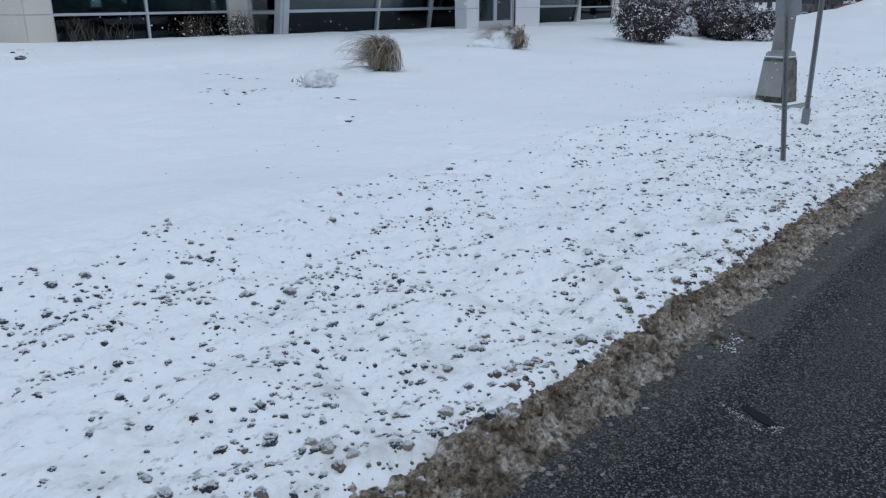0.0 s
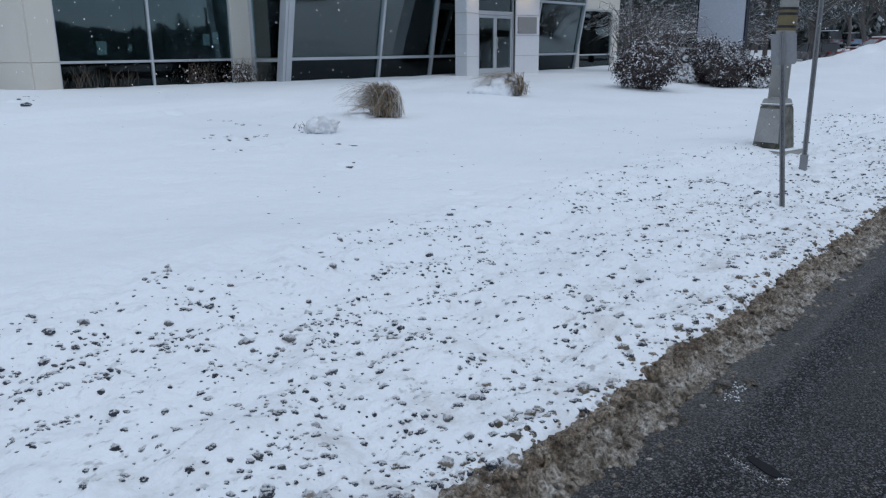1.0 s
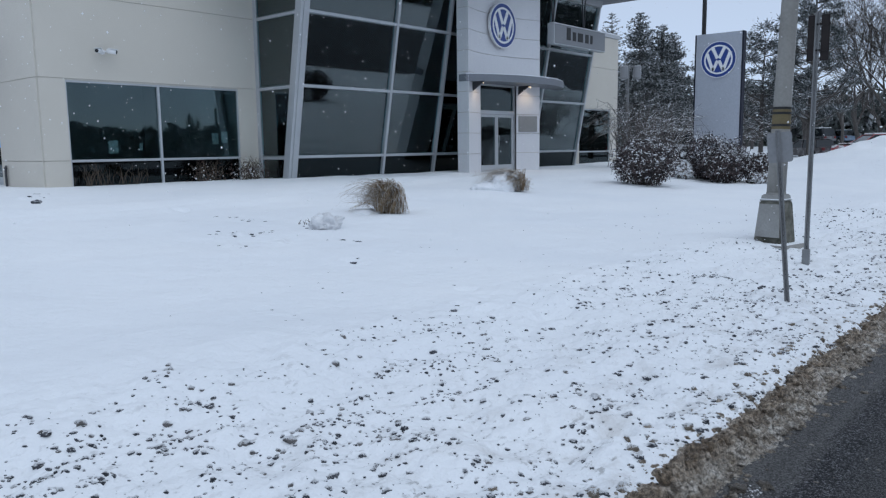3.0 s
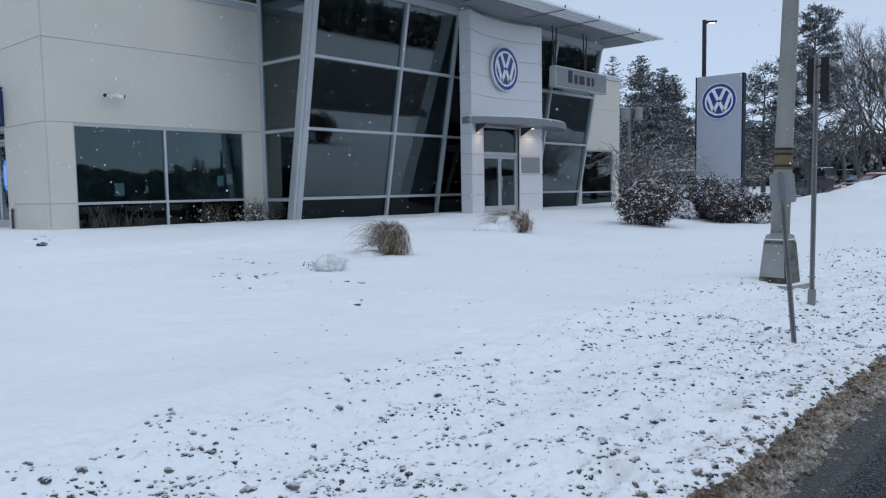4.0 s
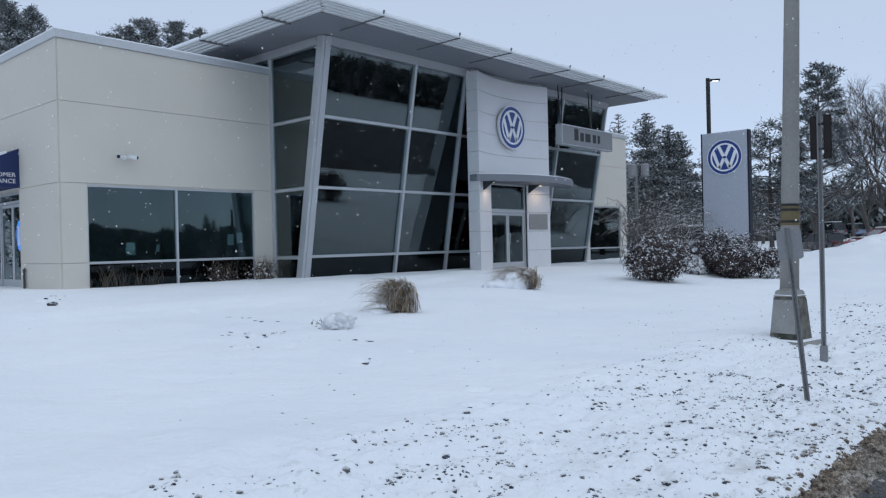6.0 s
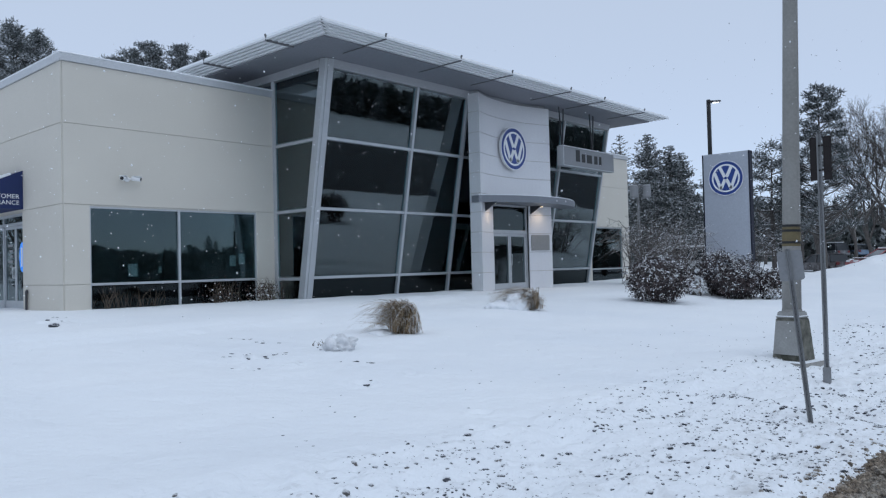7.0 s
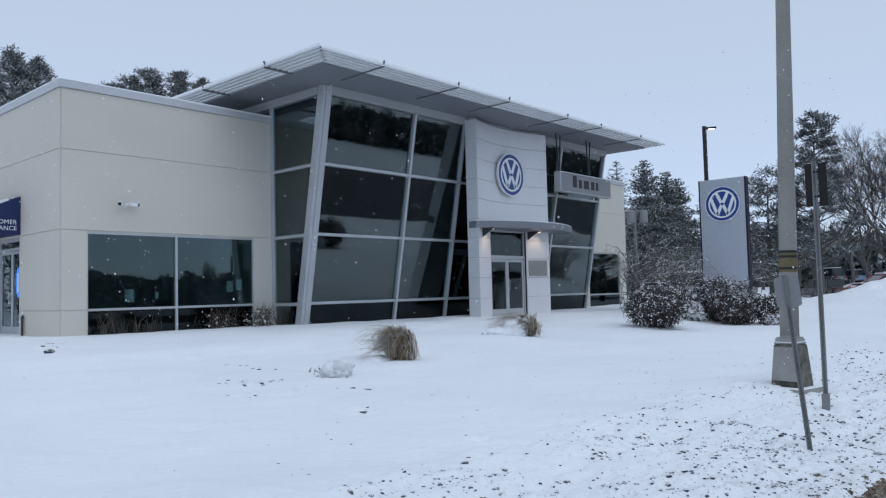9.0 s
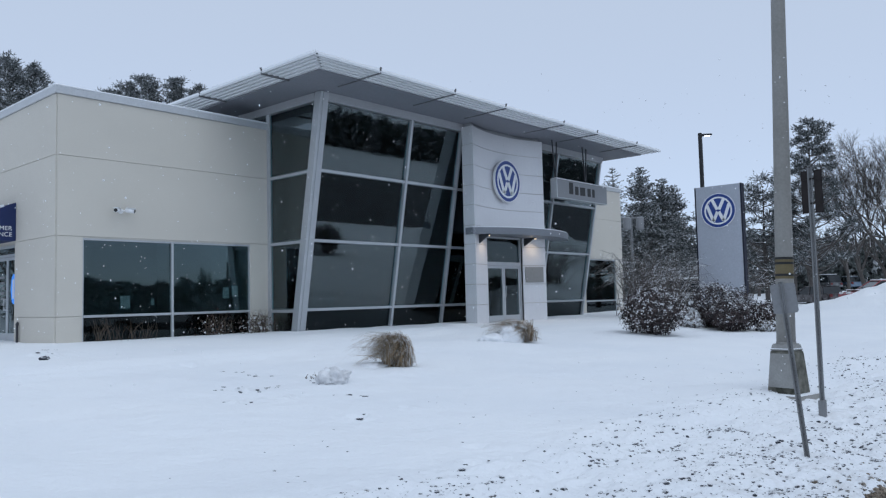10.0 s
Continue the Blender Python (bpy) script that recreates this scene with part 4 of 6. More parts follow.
def crumbs(name, spots, mat, label, category, fine=1):
    """Many small irregular lumps in one mesh."""
    shapes = []
    for s in range(10):
        bm = bmesh.new()
        bmesh.ops.create_icosphere(bm, subdivisions=fine, radius=1.0)
        for v in bm.verts:
            n = v.co.normalized()
            v.co = n * (1 + 0.45 * noise.noise(n * 1.6 + Vector((s * 3.1, 0, 0))) + 0.42 * noise.noise(n * 4.2 + Vector((0, s * 2.3, 0))))
        bm.verts.index_update()
        shapes.append((np.array([v.co[:] for v in bm.verts]), np.array([[v.index for v in f.verts] for f in bm.faces])))
        bm.free()
    rng = np.random.default_rng(5)
    vs, fs, base = [], [], 0
    for x, y, r, h, *z in spots:
        z = z[0] if z else land(x, y)
        sv, sf = shapes[rng.integers(10)]
        a = rng.uniform(0, 6.28)
        c, s = math.cos(a), math.sin(a)
        q = sv * (r * rng.uniform(0.75, 1.4), r * rng.uniform(0.7, 1.1), r * h)
        q = np.stack([q[:, 0] * c - q[:, 1] * s + x, q[:, 0] * s + q[:, 1] * c + y, q[:, 2] + z - r * h * 0.12], 1)
        vs.append(q), fs.append(sf + base)
        base += len(q)
    ob = new(name, from_lists(name, np.concatenate(vs).tolist(), np.concatenate(fs).tolist(), mat, True))
    return tagged(ob, label, category, kind="stuff")


crumbs("clod_nests", nest_spots, SHADED_CLOD, "nests of broken grey clods sunk in the snow", "clods", 3)
crumbs("frozen_clods", CLOD_SPOTS, SHADED_CLOD, "dirty frozen clods scattered over the snow verge", "clods", 3)
crumbs("dirt_specks", verge_spots(2600, 0.003, 0.008, 8), SHADED_CLOD, "fine dark specks of dirt on the snow verge", "dirt")
crumbs("far_specks", [(x, y, r * 0.8, 0.4) for x, y, r, h in [(3 + 17 * random.random(), 3.6 + 3.2 * random.random() ** 2.5, 0.008 + 0.016 * random.random(), 0.5) for _ in range(170)]], SHADED_CLOD, "sparse dark specks on the open snow", "dirt")

# dark bits set into the trodden hollows stand in for the shade there
crumbs("hollow_shade", [(x + random.gauss(0, 0.10), y + random.gauss(0, 0.14), random.uniform(0.010, 0.045), 0.4) for x, y in ((7.21, 11.0), (7.19, 10.5), (6.67, 9.22), (6.2, 9.6), (7.3, 9.13), (6.37, 16.8), (6.4, 16.8), (6.1, 9.33), (6.32, 9.24), (5.58, 8.45), (5.8, 6.45), (4.8, 3.93), (6.89, 7.78), (7.09, 18.6)) for _ in range(6)], SHADED_CLOD, "dark sunken bits painting shade into hollows of the trodden snow", "crust")

# the larger clods that stand out
BIG = [(2.10, 3.92, 0.055), (2.07, 3.63, 0.04), (2.26, 3.55, 0.032), (1.79, 3.21, 0.035), (1.78, 3.37, 0.042), (1.96, 2.98, 0.05), (2.41, 3.07, 0.045), (2.14, 2.87, 0.065), (2.21, 2.90, 0.05), (2.57, 3.0, 0.036), (2.36, 2.63, 0.035), (2.45, 2.59, 0.04), (2.64, 2.65, 0.03),
       (2.04, 1.78, 0.038), (2.65, 2.25, 0.03), (1.64, 2.09, 0.038), (1.57, 2.26, 0.026), (1.80, 2.44, 0.026), (1.43, 3.50, 0.06), (1.17, 3.22, 0.045), (1.07, 3.32, 0.032), (2.23, 1.79, 0.045), (1.69, 1.40, 0.045), (3.64, 2.09, 0.055), (3.49, 1.81, 0.05), (2.94, 3.47, 0.05)]
rng = np.random.default_rng(9)
BIG += [(x + rng.normal(0, 0.09), y + rng.normal(0, 0.09), r * rng.uniform(0.3, 0.6)) for x, y, r in BIG[:26] if r > 0.034 for _ in range(3)]
clod_meshes = [finish("clod", lump_mesh(0.04, s * 2.3, 0.75, 0.6), SHADED_CLOD, True) for s in range(6)]
for k, (x, y, r) in enumerate(BIG):
    ob = new("clod", clod_meshes[k % 6])
    ob.matrix_world = Matrix.Translation((x, y, land(x, y) - r * 0.06)) @ Matrix.Rotation(k * 1.3, 4, "Z") @ Matrix.Diagonal((r * 15, r * 11, r * 13, 1))
    tagged(ob, "grey-brown frozen clod half sunk in snow", "clod", "clods on the verge")

bm = lump_mesh(0.08, 5.0, 0.6, 0.8, 3)
bmesh.ops.translate(bm, vec=(5.95, 15.7, land(5.95, 15.7) + 0.02), verts=bm.verts)
ob = new("earth_lump", finish("earth_lump", bm, SHADED_CLOD, True))
tagged(ob, "dark frozen lump of earth lying on the lawn", "clod")

# lumps of slush: along the ridge and strewn on the asphalt
def slush_spots(count, seed):
    rng = np.random.default_rng(seed)
    out = []
    while len(out) < count:
        x, y = 0.7 + 9.0 * rng.random() ** 1.4, rng.normal(1.30, 0.11)
        if 0.8 < y < 1.60:
            out.append((x, y, 0.004 + 0.015 * rng.random() ** 2.2, rng.uniform(0.5, 0.9), max(ROAD_Z, ridge_z(x, y), land(x, y))))
    for k in range(620):
        # nodules along the ragged lip towards the snow
        x, y = 0.7 + 9.0 * rng.random() ** 1.4, 1.35 + abs(rng.normal(0, 0.05))
        out.append((x, y, 0.006 + 0.017 * rng.random() ** 2.4, rng.uniform(0.5, 0.9), max(ROAD_Z, ridge_z(x, y), land(x, y)) - 0.003))
    for _ in range(120):
        x, y = 0.9 + 6.0 * rng.random(), rng.uniform(0.2, 1.05)
        out.append((x, y, 0.003 + 0.006 * rng.random() ** 3, 0.5, ROAD_Z))
    return out


crumbs("white_slush", [(x + random.gauss(0, 0.035), y + random.gauss(0, 0.02), random.uniform(0.001, 0.006), 0.4, ROAD_Z) for x, y in ((3.07, 1.05), (3.17, 1.06)) for _ in range(40)], SNOW, "crumbs of white snow dropped on the road", "snow")
lump_spots, heap_spots = [], []
for _ in range(260):
    # soft brown lumps that rolled off the ridge onto the snow
    sx, sy = 0.9 + 8.0 * nrng.random() ** 1.5, 1.36 + abs(nrng.normal(0, 0.17))
    lump_spots.append((sx, sy, 0.008 + 0.020 * nrng.random() ** 2.4, nrng.uniform(0.7, 1.0), max(ridge_z(sx, sy), land(sx, sy))))
for _ in range(260):
    sx, sy = 0.9 + 7.0 * nrng.random() ** 1.5, nrng.normal(1.24, 0.09)
    heap_spots.append((sx, sy, 0.010 + 0.026 * nrng.random() ** 2.6, nrng.uniform(0.5, 0.8), max(ROAD_Z, ridge_z(sx, sy))))
crumbs("rolled_lumps", lump_spots, PALESLUSH, "soft beige lumps of slush rolled onto the snow", "slush", 3)
crumbs("slush_lumps", heap_spots, SLUSH, "lumps of brown slush heaped on the ridge", "slush", 3)
crumbs("slush_crumbs", slush_spots(1200, 12), SLUSH, "crumbs of brown slush on the ridge and the road", "slush", 2)
for k, (x, y, r) in enumerate([(3.16, 1.12, 0.04), (3.26, 1.04, 0.036)]):
    ob = new("slush_lump", finish("slush_lump", lump_mesh(1.0, 20 + k, 0.4, 0.9), SLUSH, True))
    ob.matrix_world = Matrix.Translation((x, y, ROAD_Z + 0.004)) @ Matrix.Rotation(k * 0.9, 4, "Z") @ Matrix.Diagonal((r * 1.2, r * 0.8, r * 0.7, 1))
    tagged(ob, "small lump of slush lying on the road", "slush", "slush lumps")


def make_road_hollow():
    """A thin matte dark plate for a shallow hollow in the asphalt, with a slushy lip."""
    m, n, l, q = material("matte_dark")
    q.inputs["Base Color"].default_value, q.inputs["Roughness"].default_value = (0.016, 0.016, 0.018, 1), 0.7
    q.inputs["Specular IOR Level"].default_value = 0.1
    ob = thing("puddle", (2.55, 0.75, ROAD_Z), "small dark patch for a shallow hollow in the asphalt", "puddle")
    along = Vector((-0.10, -0.19, 0)).normalized()
    side = Vector((-along.y, along.x, 0))
    pts = []
    for k in range(36):
        a = 2 * math.pi * k / 36
        r = 1 + 0.22 * noise.noise(Vector((math.cos(a) * 1.7, math.sin(a) * 1.7, 3)))
        pts.append(Vector((2.575, 0.745, ROAD_Z)) + along * 0.085 * r * math.cos(a) + side * 0.024 * r * math.sin(a))
    # flat dark plate on the asphalt, drawn in place of a dent
    part("dark_plate", prism(pts, (0, 0, 0.004)), m, ob)
    grit = np.random.default_rng(4)
    spots = []
    for _ in range(150):
        u = grit.random()
        c = Vector((2.63, 0.885, 0)) + along * 0.235 * u + side * (-0.045 + grit.normal(0, 0.007 + 0.006 * u))
        spots.append((c.x, c.y, 0.001 + 0.0028 * grit.random() ** 2, 0.35, ROAD_Z))
    for _ in range(26):
        c = Vector((2.575, 0.745, 0)) + along * (0.09 + grit.normal(0, 0.012)) + side * grit.normal(-0.008, 0.014)
        spots.append((c.x, c.y, 0.002 + 0.004 * grit.random(), 0.3, ROAD_Z + 0.003))
    crumbs("hollow_lip", spots, PALESLUSH, "pale slush crumbs on the lip of the hollow", "slush")


# ---- snow-covered stone and tussocks on the lawn ----
def on_land(x, y):
    return (x, y, land(x, y))


ICY = worn("icy_stone", (0.82, 0.83, 0.85), (0.50, 0.505, 0.52), 0.6, 0.0, 9.0, 45.0, 0.5, 0.02, 0.4)


def make_stone():
    x, y, z = on_land(7.48, 8.86)
    ob = thing("snowy_stone", (x, y, z), "rounded grey icy stone banked with snow on the lawn", "stone")

    def knob(r, seed, flat, rough, at):
        bm = lump_mesh(r, seed, flat, rough, 4)
        for v in bm.verts:
            v.co += v.co.normalized() * (0.018 * noise.noise(v.co * 8) + 0.010 * noise.noise(v.co * 21))
        bmesh.ops.translate(bm, vec=at, verts=bm.verts)
        return bm

    part("stone", knob(0.235, 4.0, 0.72, 0.45, (x, y, z + 0.06)), ICY, ob, "", True)
    part("snow_cap", knob(0.21, 9.0, 0.50, 0.3, (x + 0.06, y + 0.10, z + 0.12)), SNOW, ob, "crusted snow lying over it", True)


make_road_hollow()
make_stone()
DRYGRASS = leafy("dry_grass", [(0.0, (0.045, 0.030, 0.018)), (0.28, (0.17, 0.115, 0.062)), (0.55, (0.32, 0.225, 0.12)), (0.74, (0.42, 0.33, 0.21)), (0.79, (0.7, 0.71, 0.73)), (1.0, (0.8, 0.81, 0.83))], 0.7)


def make_tussock(x, y, blades, height, reach, way, lean, seed, label):
    """Ornamental grass bent over by the snow: curved tapering blades from one root."""
    rng = np.random.default_rng(seed)
    ob = thing("grass_tussock", on_land(x, y), label, "grass", "tussocks on the lawn")
    z0 = land(x, y) - 0.03
    vs, fs = [], []
    for k in range(blades):
        # the blades hang together in locks, with gaps between them
        if k % 11 == 0:
            pick = rng.random()
            wisp, stub = pick < 0.16, pick > 0.80
            lock = (rng.normal(way - 0.5, 0.2) if wisp else rng.uniform(0, 6.28) if stub else rng.normal(way, lean), height * rng.uniform(0.45, 1.08) * (0.62 if stub else 1.0), reach * (rng.uniform(0.8, 1.1) if wisp else rng.uniform(0.2, 0.42) if stub else rng.uniform(0.15, 0.72)), x + rng.normal(0, 0.11), y + rng.normal(0, 0.11), rng.uniform(0.55, 0.95))
        a = lock[0] + rng.normal(0, 0.07)
        L = lock[1] * rng.uniform(0.88, 1.06)
        out = lock[2] * rng.uniform(0.85, 1.12)
        px, py, droop = lock[3] + rng.normal(0, 0.025), lock[4] + rng.normal(0, 0.025), lock[5]
        side = Vector((-math.sin(a), math.cos(a), 0))
        w = rng.uniform(0.003, 0.0065)
        twist = rng.uniform(-0.8, 0.8)
        b = len(vs)
        for k in range(7):
            u = k / 6
            h = L * math.sin(math.pi * min(0.999, 0.03 + droop * u ** 0.8)) ** 0.8
            d = out * (0.42 * u + 0.58 * u ** 1.7)
            p = Vector((px + math.cos(a) * d, py + math.sin(a) * d, z0 + max(h, 0.01)))
            p += side * 0.06 * math.sin(u * 3 + twist)
            ww = w * (1 - 0.85 * u)
            s = (side + Vector((0, 0, twist))).normalized() * ww
            vs += [tuple(p - s), tuple(p + s)]
        fs += [(b + 2 * k, b + 2 * k + 1, b + 2 * k + 3, b + 2 * k + 2) for k in range(6)]
    bl = new("blades", from_lists("blades", vs, fs, DRYGRASS))
    bl.parent = ob
    bl.matrix_parent_inverse = Matrix.Translation(-Vector(ob.location))
    tagged(bl, kind="stuff")
    return ob


def snow_pads(ob, spots, name="snow_cap"):
    for k, (x, y, z, rx, ry, rz) in enumerate(spots):
        bm = lump_mesh(1.0, 31 + k, 1.0, 0.22, 4)
        bmesh.ops.transform(bm, matrix=Matrix.Translation((x, y, z)) @ Matrix.Diagonal((rx, ry, rz, 1)), verts=bm.verts)
        part(name, bm, SNOW, ob, "snow lying on the bent grass", True)


# image-left on the lawn is towards (-0.66, 0.75)
LEFT = math.atan2(0.75, -0.66)
g1 = make_tussock(9.62, 9.62, 2600, 0.60, 0.70, LEFT + 0.50, 0.45, 3, "golden dry grass tussock bent over by the wind")
snow_pads(g1, [(9.30, 9.92, land(9.3, 9.9) - 0.05, 0.34, 0.28, 0.12), (9.44, 9.72, land(9.45, 9.7) + 0.42, 0.07, 0.06, 0.04)])
g2 = make_tussock(15.12, 10.85, 1500, 0.54, 0.95, LEFT + 0.55, 0.60, 5, "dry grass tussock flattened under snow")
snow_pads(g2, [(14.80, 11.00, land(14.8, 11.0) + 0.06, 0.36, 0.30, 0.34), (14.52, 11.30, land(14.5, 11.3) + 0.0, 0.40, 0.34, 0.20), (14.98, 10.80, land(15.0, 10.8) + 0.36, 0.12, 0.11, 0.08), (14.84, 10.92, land(14.85, 10.9) + 0.40, 0.09, 0.08, 0.06)])


def make_twigs(x, y, n, height, width, seed, label, mat, snowy=0):
    """A leafless or withered small shrub: thin forked stems."""
    rng = np.random.default_rng(seed)
    ob = thing("withered_shrub", on_land(x, y), label, "shrub", "shrubs along the wall")
    bm = bmesh.new()
    z0 = land(x, y) - 0.05
    for _ in range(n):
        a = rng.uniform(0, 6.28)
        p = Vector((x + rng.normal(0, width * 0.3), y + rng.normal(0, 0.12), z0))
        d = Vector((math.cos(a) * 0.35, math.sin(a) * 0.2, 1)).normalized()
        L = height * rng.uniform(0.5, 1.1)
        q = p + d * L * 0.55
        e = q + (d + Vector((rng.normal(0, 0.5), rng.normal(0, 0.3), 0))).normalized() * L * 0.5
        f = q + (d + Vector((rng.normal(0, 0.6), rng.normal(0, 0.3), 0))).normalized() * L * 0.4
        tube([p, q, e], [0.007, 0.005, 0.002], 4, bm, False)
        tube([q, f], [0.004, 0.002], 4, bm, False)
    tagged(part("stems", bm, mat, ob), kind="stuff")
    if snowy:
        vs, fs = [], []
        for _ in range(snowy):
            c = Vector((x + rng.normal(0, width * 0.35), y + rng.normal(0, 0.15), z0 + abs(rng.normal(0.3, 0.2)) * height * 1.2))
            u = Vector(rng.normal(size=3)).normalized()
            v = u.cross(Vector(rng.normal(size=3))).normalized()
            s = rng.uniform(0.025, 0.05)
            b = len(vs)
            vs += [tuple(c - u * s), tuple(c + v * s * 0.5), tuple(c + u * s), tuple(c - v * s * 0.5)]
            fs.append((b, b + 1, b + 2, b + 3))
        lv = new("leaves", from_lists("leaves", vs, fs, BUSHLEAF))
        lv.parent = ob
        lv.matrix_parent_inverse = Matrix.Translation(-Vector(ob.location))
        tagged(lv, kind="stuff")


BUSHLEAF = leafy("bush_leaf", [(0.0, (0.020, 0.012, 0.010)), (0.35, (0.05, 0.026, 0.02)), (0.6, (0.085, 0.045, 0.032)), (0.76, (0.045, 0.05, 0.03)), (0.80, (0.70, 0.72, 0.75)), (1.0, (0.85, 0.86, 0.88))], 0.55)
TWIG = worn("dry_twig", (0.105, 0.080, 0.056), (0.06, 0.046, 0.034), 0.8)
make_twigs(9.45, 20.7, 26, 0.75, 1.0, 2, "withered pale stems before the window", TWIG)
make_twigs(10.3, 20.75, 16, 0.55, 1.0, 4, "withered pale stems before the window", TWIG)
make_twigs(12.75, 20.6, 26, 0.75, 0.8, 6, "small dark leafy shrub against the wall", TWIG, 260)
make_twigs(14.3, 20.5, 50, 0.75, 1.0, 7, "small dark leafy shrub against the wall", TWIG, 620)
make_twigs(7.6, 9.6, 10, 0.16, 0.25, 9, "few dry stems poking through the snow", TWIG)

# ---- signs and fittings on the building ----
def disc(c, r, axis, d, sides=48):
    """A round plate: centre, radius, the axis it faces along, and its thickness."""
    a = Vector(axis)
    c = Vector(c)
    return tube([c, c + a * d], r, sides)


def ring(c, r0, r1, axis, d, sides=48):
    a = Vector(axis).normalized()
    u = a.cross(Vector((0, 0, 1))).normalized()
    v = Vector((0, 0, 1))
    c = Vector(c)
    bm = bmesh.new()
    rows = []
    for k in range(sides):
        q = 2 * math.pi * k / sides
        w = u * math.cos(q) + v * math.sin(q)
        rows.append([bm.verts.new(c + w * r + a * o) for r, o in ((r0, 0), (r1, 0), (r1, d), (r0, d))])
    for k in range(sides):
        p, q = rows[k], rows[(k + 1) % sides]
        for i in range(4):
            bm.faces.new((p[i], p[(i + 1) % 4], q[(i + 1) % 4], q[i]))
    return bm


def make_emblem(c, r, axis, depth, name, label, backed):
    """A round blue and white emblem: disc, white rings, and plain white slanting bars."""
    ob = thing(name, c, label, "emblem sign", "round emblems")
    a = Vector(axis)
    right = Vector((0, 0, 1)).cross(a).normalized()
    c = Vector(c)
    part("drum", disc(c - a * depth, r, a, depth, 56), WHITE if backed else BLUE, ob, "", False)
    part("blue_face", disc(c, r * 0.985, a, 0.012, 56), BLUE, ob, "blue enamel disc")
    part("white_ring", ring(c + a * 0.012, r * 0.73, r * 0.82, a, 0.012, 56), WHITE, ob)
    part("white_rim", ring(c + a * 0.0, r * 0.985, r * 1.02, a, 0.02, 56), WHITE, ob)

    def bar(x0, z0, x1, z1, w=0.18):
        p, q = c + a * 0.016 + right * x0 * r + Vector((0, 0, z0 * r)), c + a * 0.016 + right * x1 * r + Vector((0, 0, z1 * r))
        part("slanting_bar", beam(p, q, w * r, 0.012, None, a), WHITE, ob)

    for s in (-1, 1):
        bar(s * 0.34, 0.66, s * 0.05, 0.06)
        bar(s * 0.66, 0.36, s * 0.30, -0.62)
        bar(s * 0.30, -0.62, s * 0.04, -0.06)
    return ob


make_emblem((24.10, 17.86, 6.00), 0.82, (0, -1, 0), 0.10, "wall_emblem", "round blue and white emblem on the portal", True)


def make_hanging_sign():
    x0, x1, y, z0, z1 = 26.80, 30.95, 17.30, 5.55, 6.34
    ob = thing("hanging_sign", (28.7, y, z0), "long grey name sign hung from the roof", "sign")
    part("sign_box", box((x0, y, z0), (x1, y + 0.30, z1), 0.02), SIGNGREY, ob)
    part("edge_trim", box((x0 - 0.02, y - 0.012, z0 - 0.02), (x0 + 0.025, y + 0.31, z1 + 0.02), 0.01), COPING, ob)
    part("edge_trim", box((x0 + 0.03, y - 0.010, z0 - 0.03), (x1, y + 0.31, z0 + 0.01), 0.01), ALU, ob)
    # the name, as plain bars
    x = 27.75
    for w, h in ((0.42, 0.50), (0.36, 0.36), (0.56, 0.36), (0.36, 0.36), (0.26, 0.36)):
        part("letter_bar", box((x, y - 0.012, 5.76), (x + w * 0.72, y + 0.004, 5.76 + h)), BLACK, ob)
        x += w + 0.05
    for x in (26.95, 29.35):
        part("hanger", beam((x - 0.02, y + 0.15, z1), (x - 0.26, y + 0.10, 7.96), 0.045, 0.045), DARK, ob, "dark steel hanger strut")
        part("hanger", beam((x + 0.02, y + 0.15, z1), (x + 0.26, y + 0.22, 7.96), 0.045, 0.045), DARK, ob, "dark steel hanger strut")
        part("hanger_plate", box((x - 0.09, y + 0.06, z1), (x + 0.09, y + 0.24, z1 + 0.06), 0.01), DARK, ob)
    part("snow_cap", box((x0 + 0.02, y + 0.02, z1), (x1 - 0.02, y + 0.28, z1 + 0.04), 0.015), SNOW, ob)


make_hanging_sign()


def make_plaque():
    ob = thing("wall_plaque", (25.55, hollow(25.55), 2.0), "square metal plaque with small lettering on the portal", "plaque")
    y = hollow(25.1) - 0.05
    x0, x1 = 25.18, 26.08
    bm = beam((x0, hollow(x0) - 0.02, 2.31), (x1, hollow(x1) - 0.02, 2.31), 0.62, 0.025, up=(0, -1, 0), bevel=0.005)
    part("plate", bm, worn("plaque_metal", (0.33, 0.325, 0.315), (0.25, 0.245, 0.235), 0.5, 0.3), ob)
    for k in range(4):
        xa, xb = 25.38, 25.9 - 0.06 * (k % 2)
        part("letter_bar", beam((xa, hollow(xa) - 0.034, 2.50 - 0.11 * k), (xb, hollow(xb) - 0.034, 2.50 - 0.11 * k), 0.055, 0.014, up=(0, -1, 0)), DARK, ob)


make_plaque()


def make_camera_pair():
    ob = thing("security_cameras", (10.0, YB, 4.08), "pair of white bullet security cameras on the wall", "security camera")
    part("mount", disc((9.97, YB, 4.12), 0.07, (0, -1, 0), 0.05, 20), WHITE, ob)
    for s in (-1, 1):
        p = Vector((9.97, YB - 0.05, 4.12))
        q = p + Vector((s * 0.12, -0.10, 0.02))
        e = q + Vector((s * 0.15, -0.14, -0.03))
        part("arm", tube([p, q], 0.022, 8), WHITE, ob)
        b = part("barrel", tube([q - (e - q) * 0.2, e], 0.062, 16), WHITE, ob, "", True)
        part("sun_shield", beam(q + Vector((0, 0, 0.07)), e + (e - q) * 0.15 + Vector((0, 0, 0.07)), 0.13, 0.015), WHITE, b)
        part("lens", tube([e, e + (e - q).normalized() * 0.012], 0.05, 16), BLACK, b)


make_camera_pair()


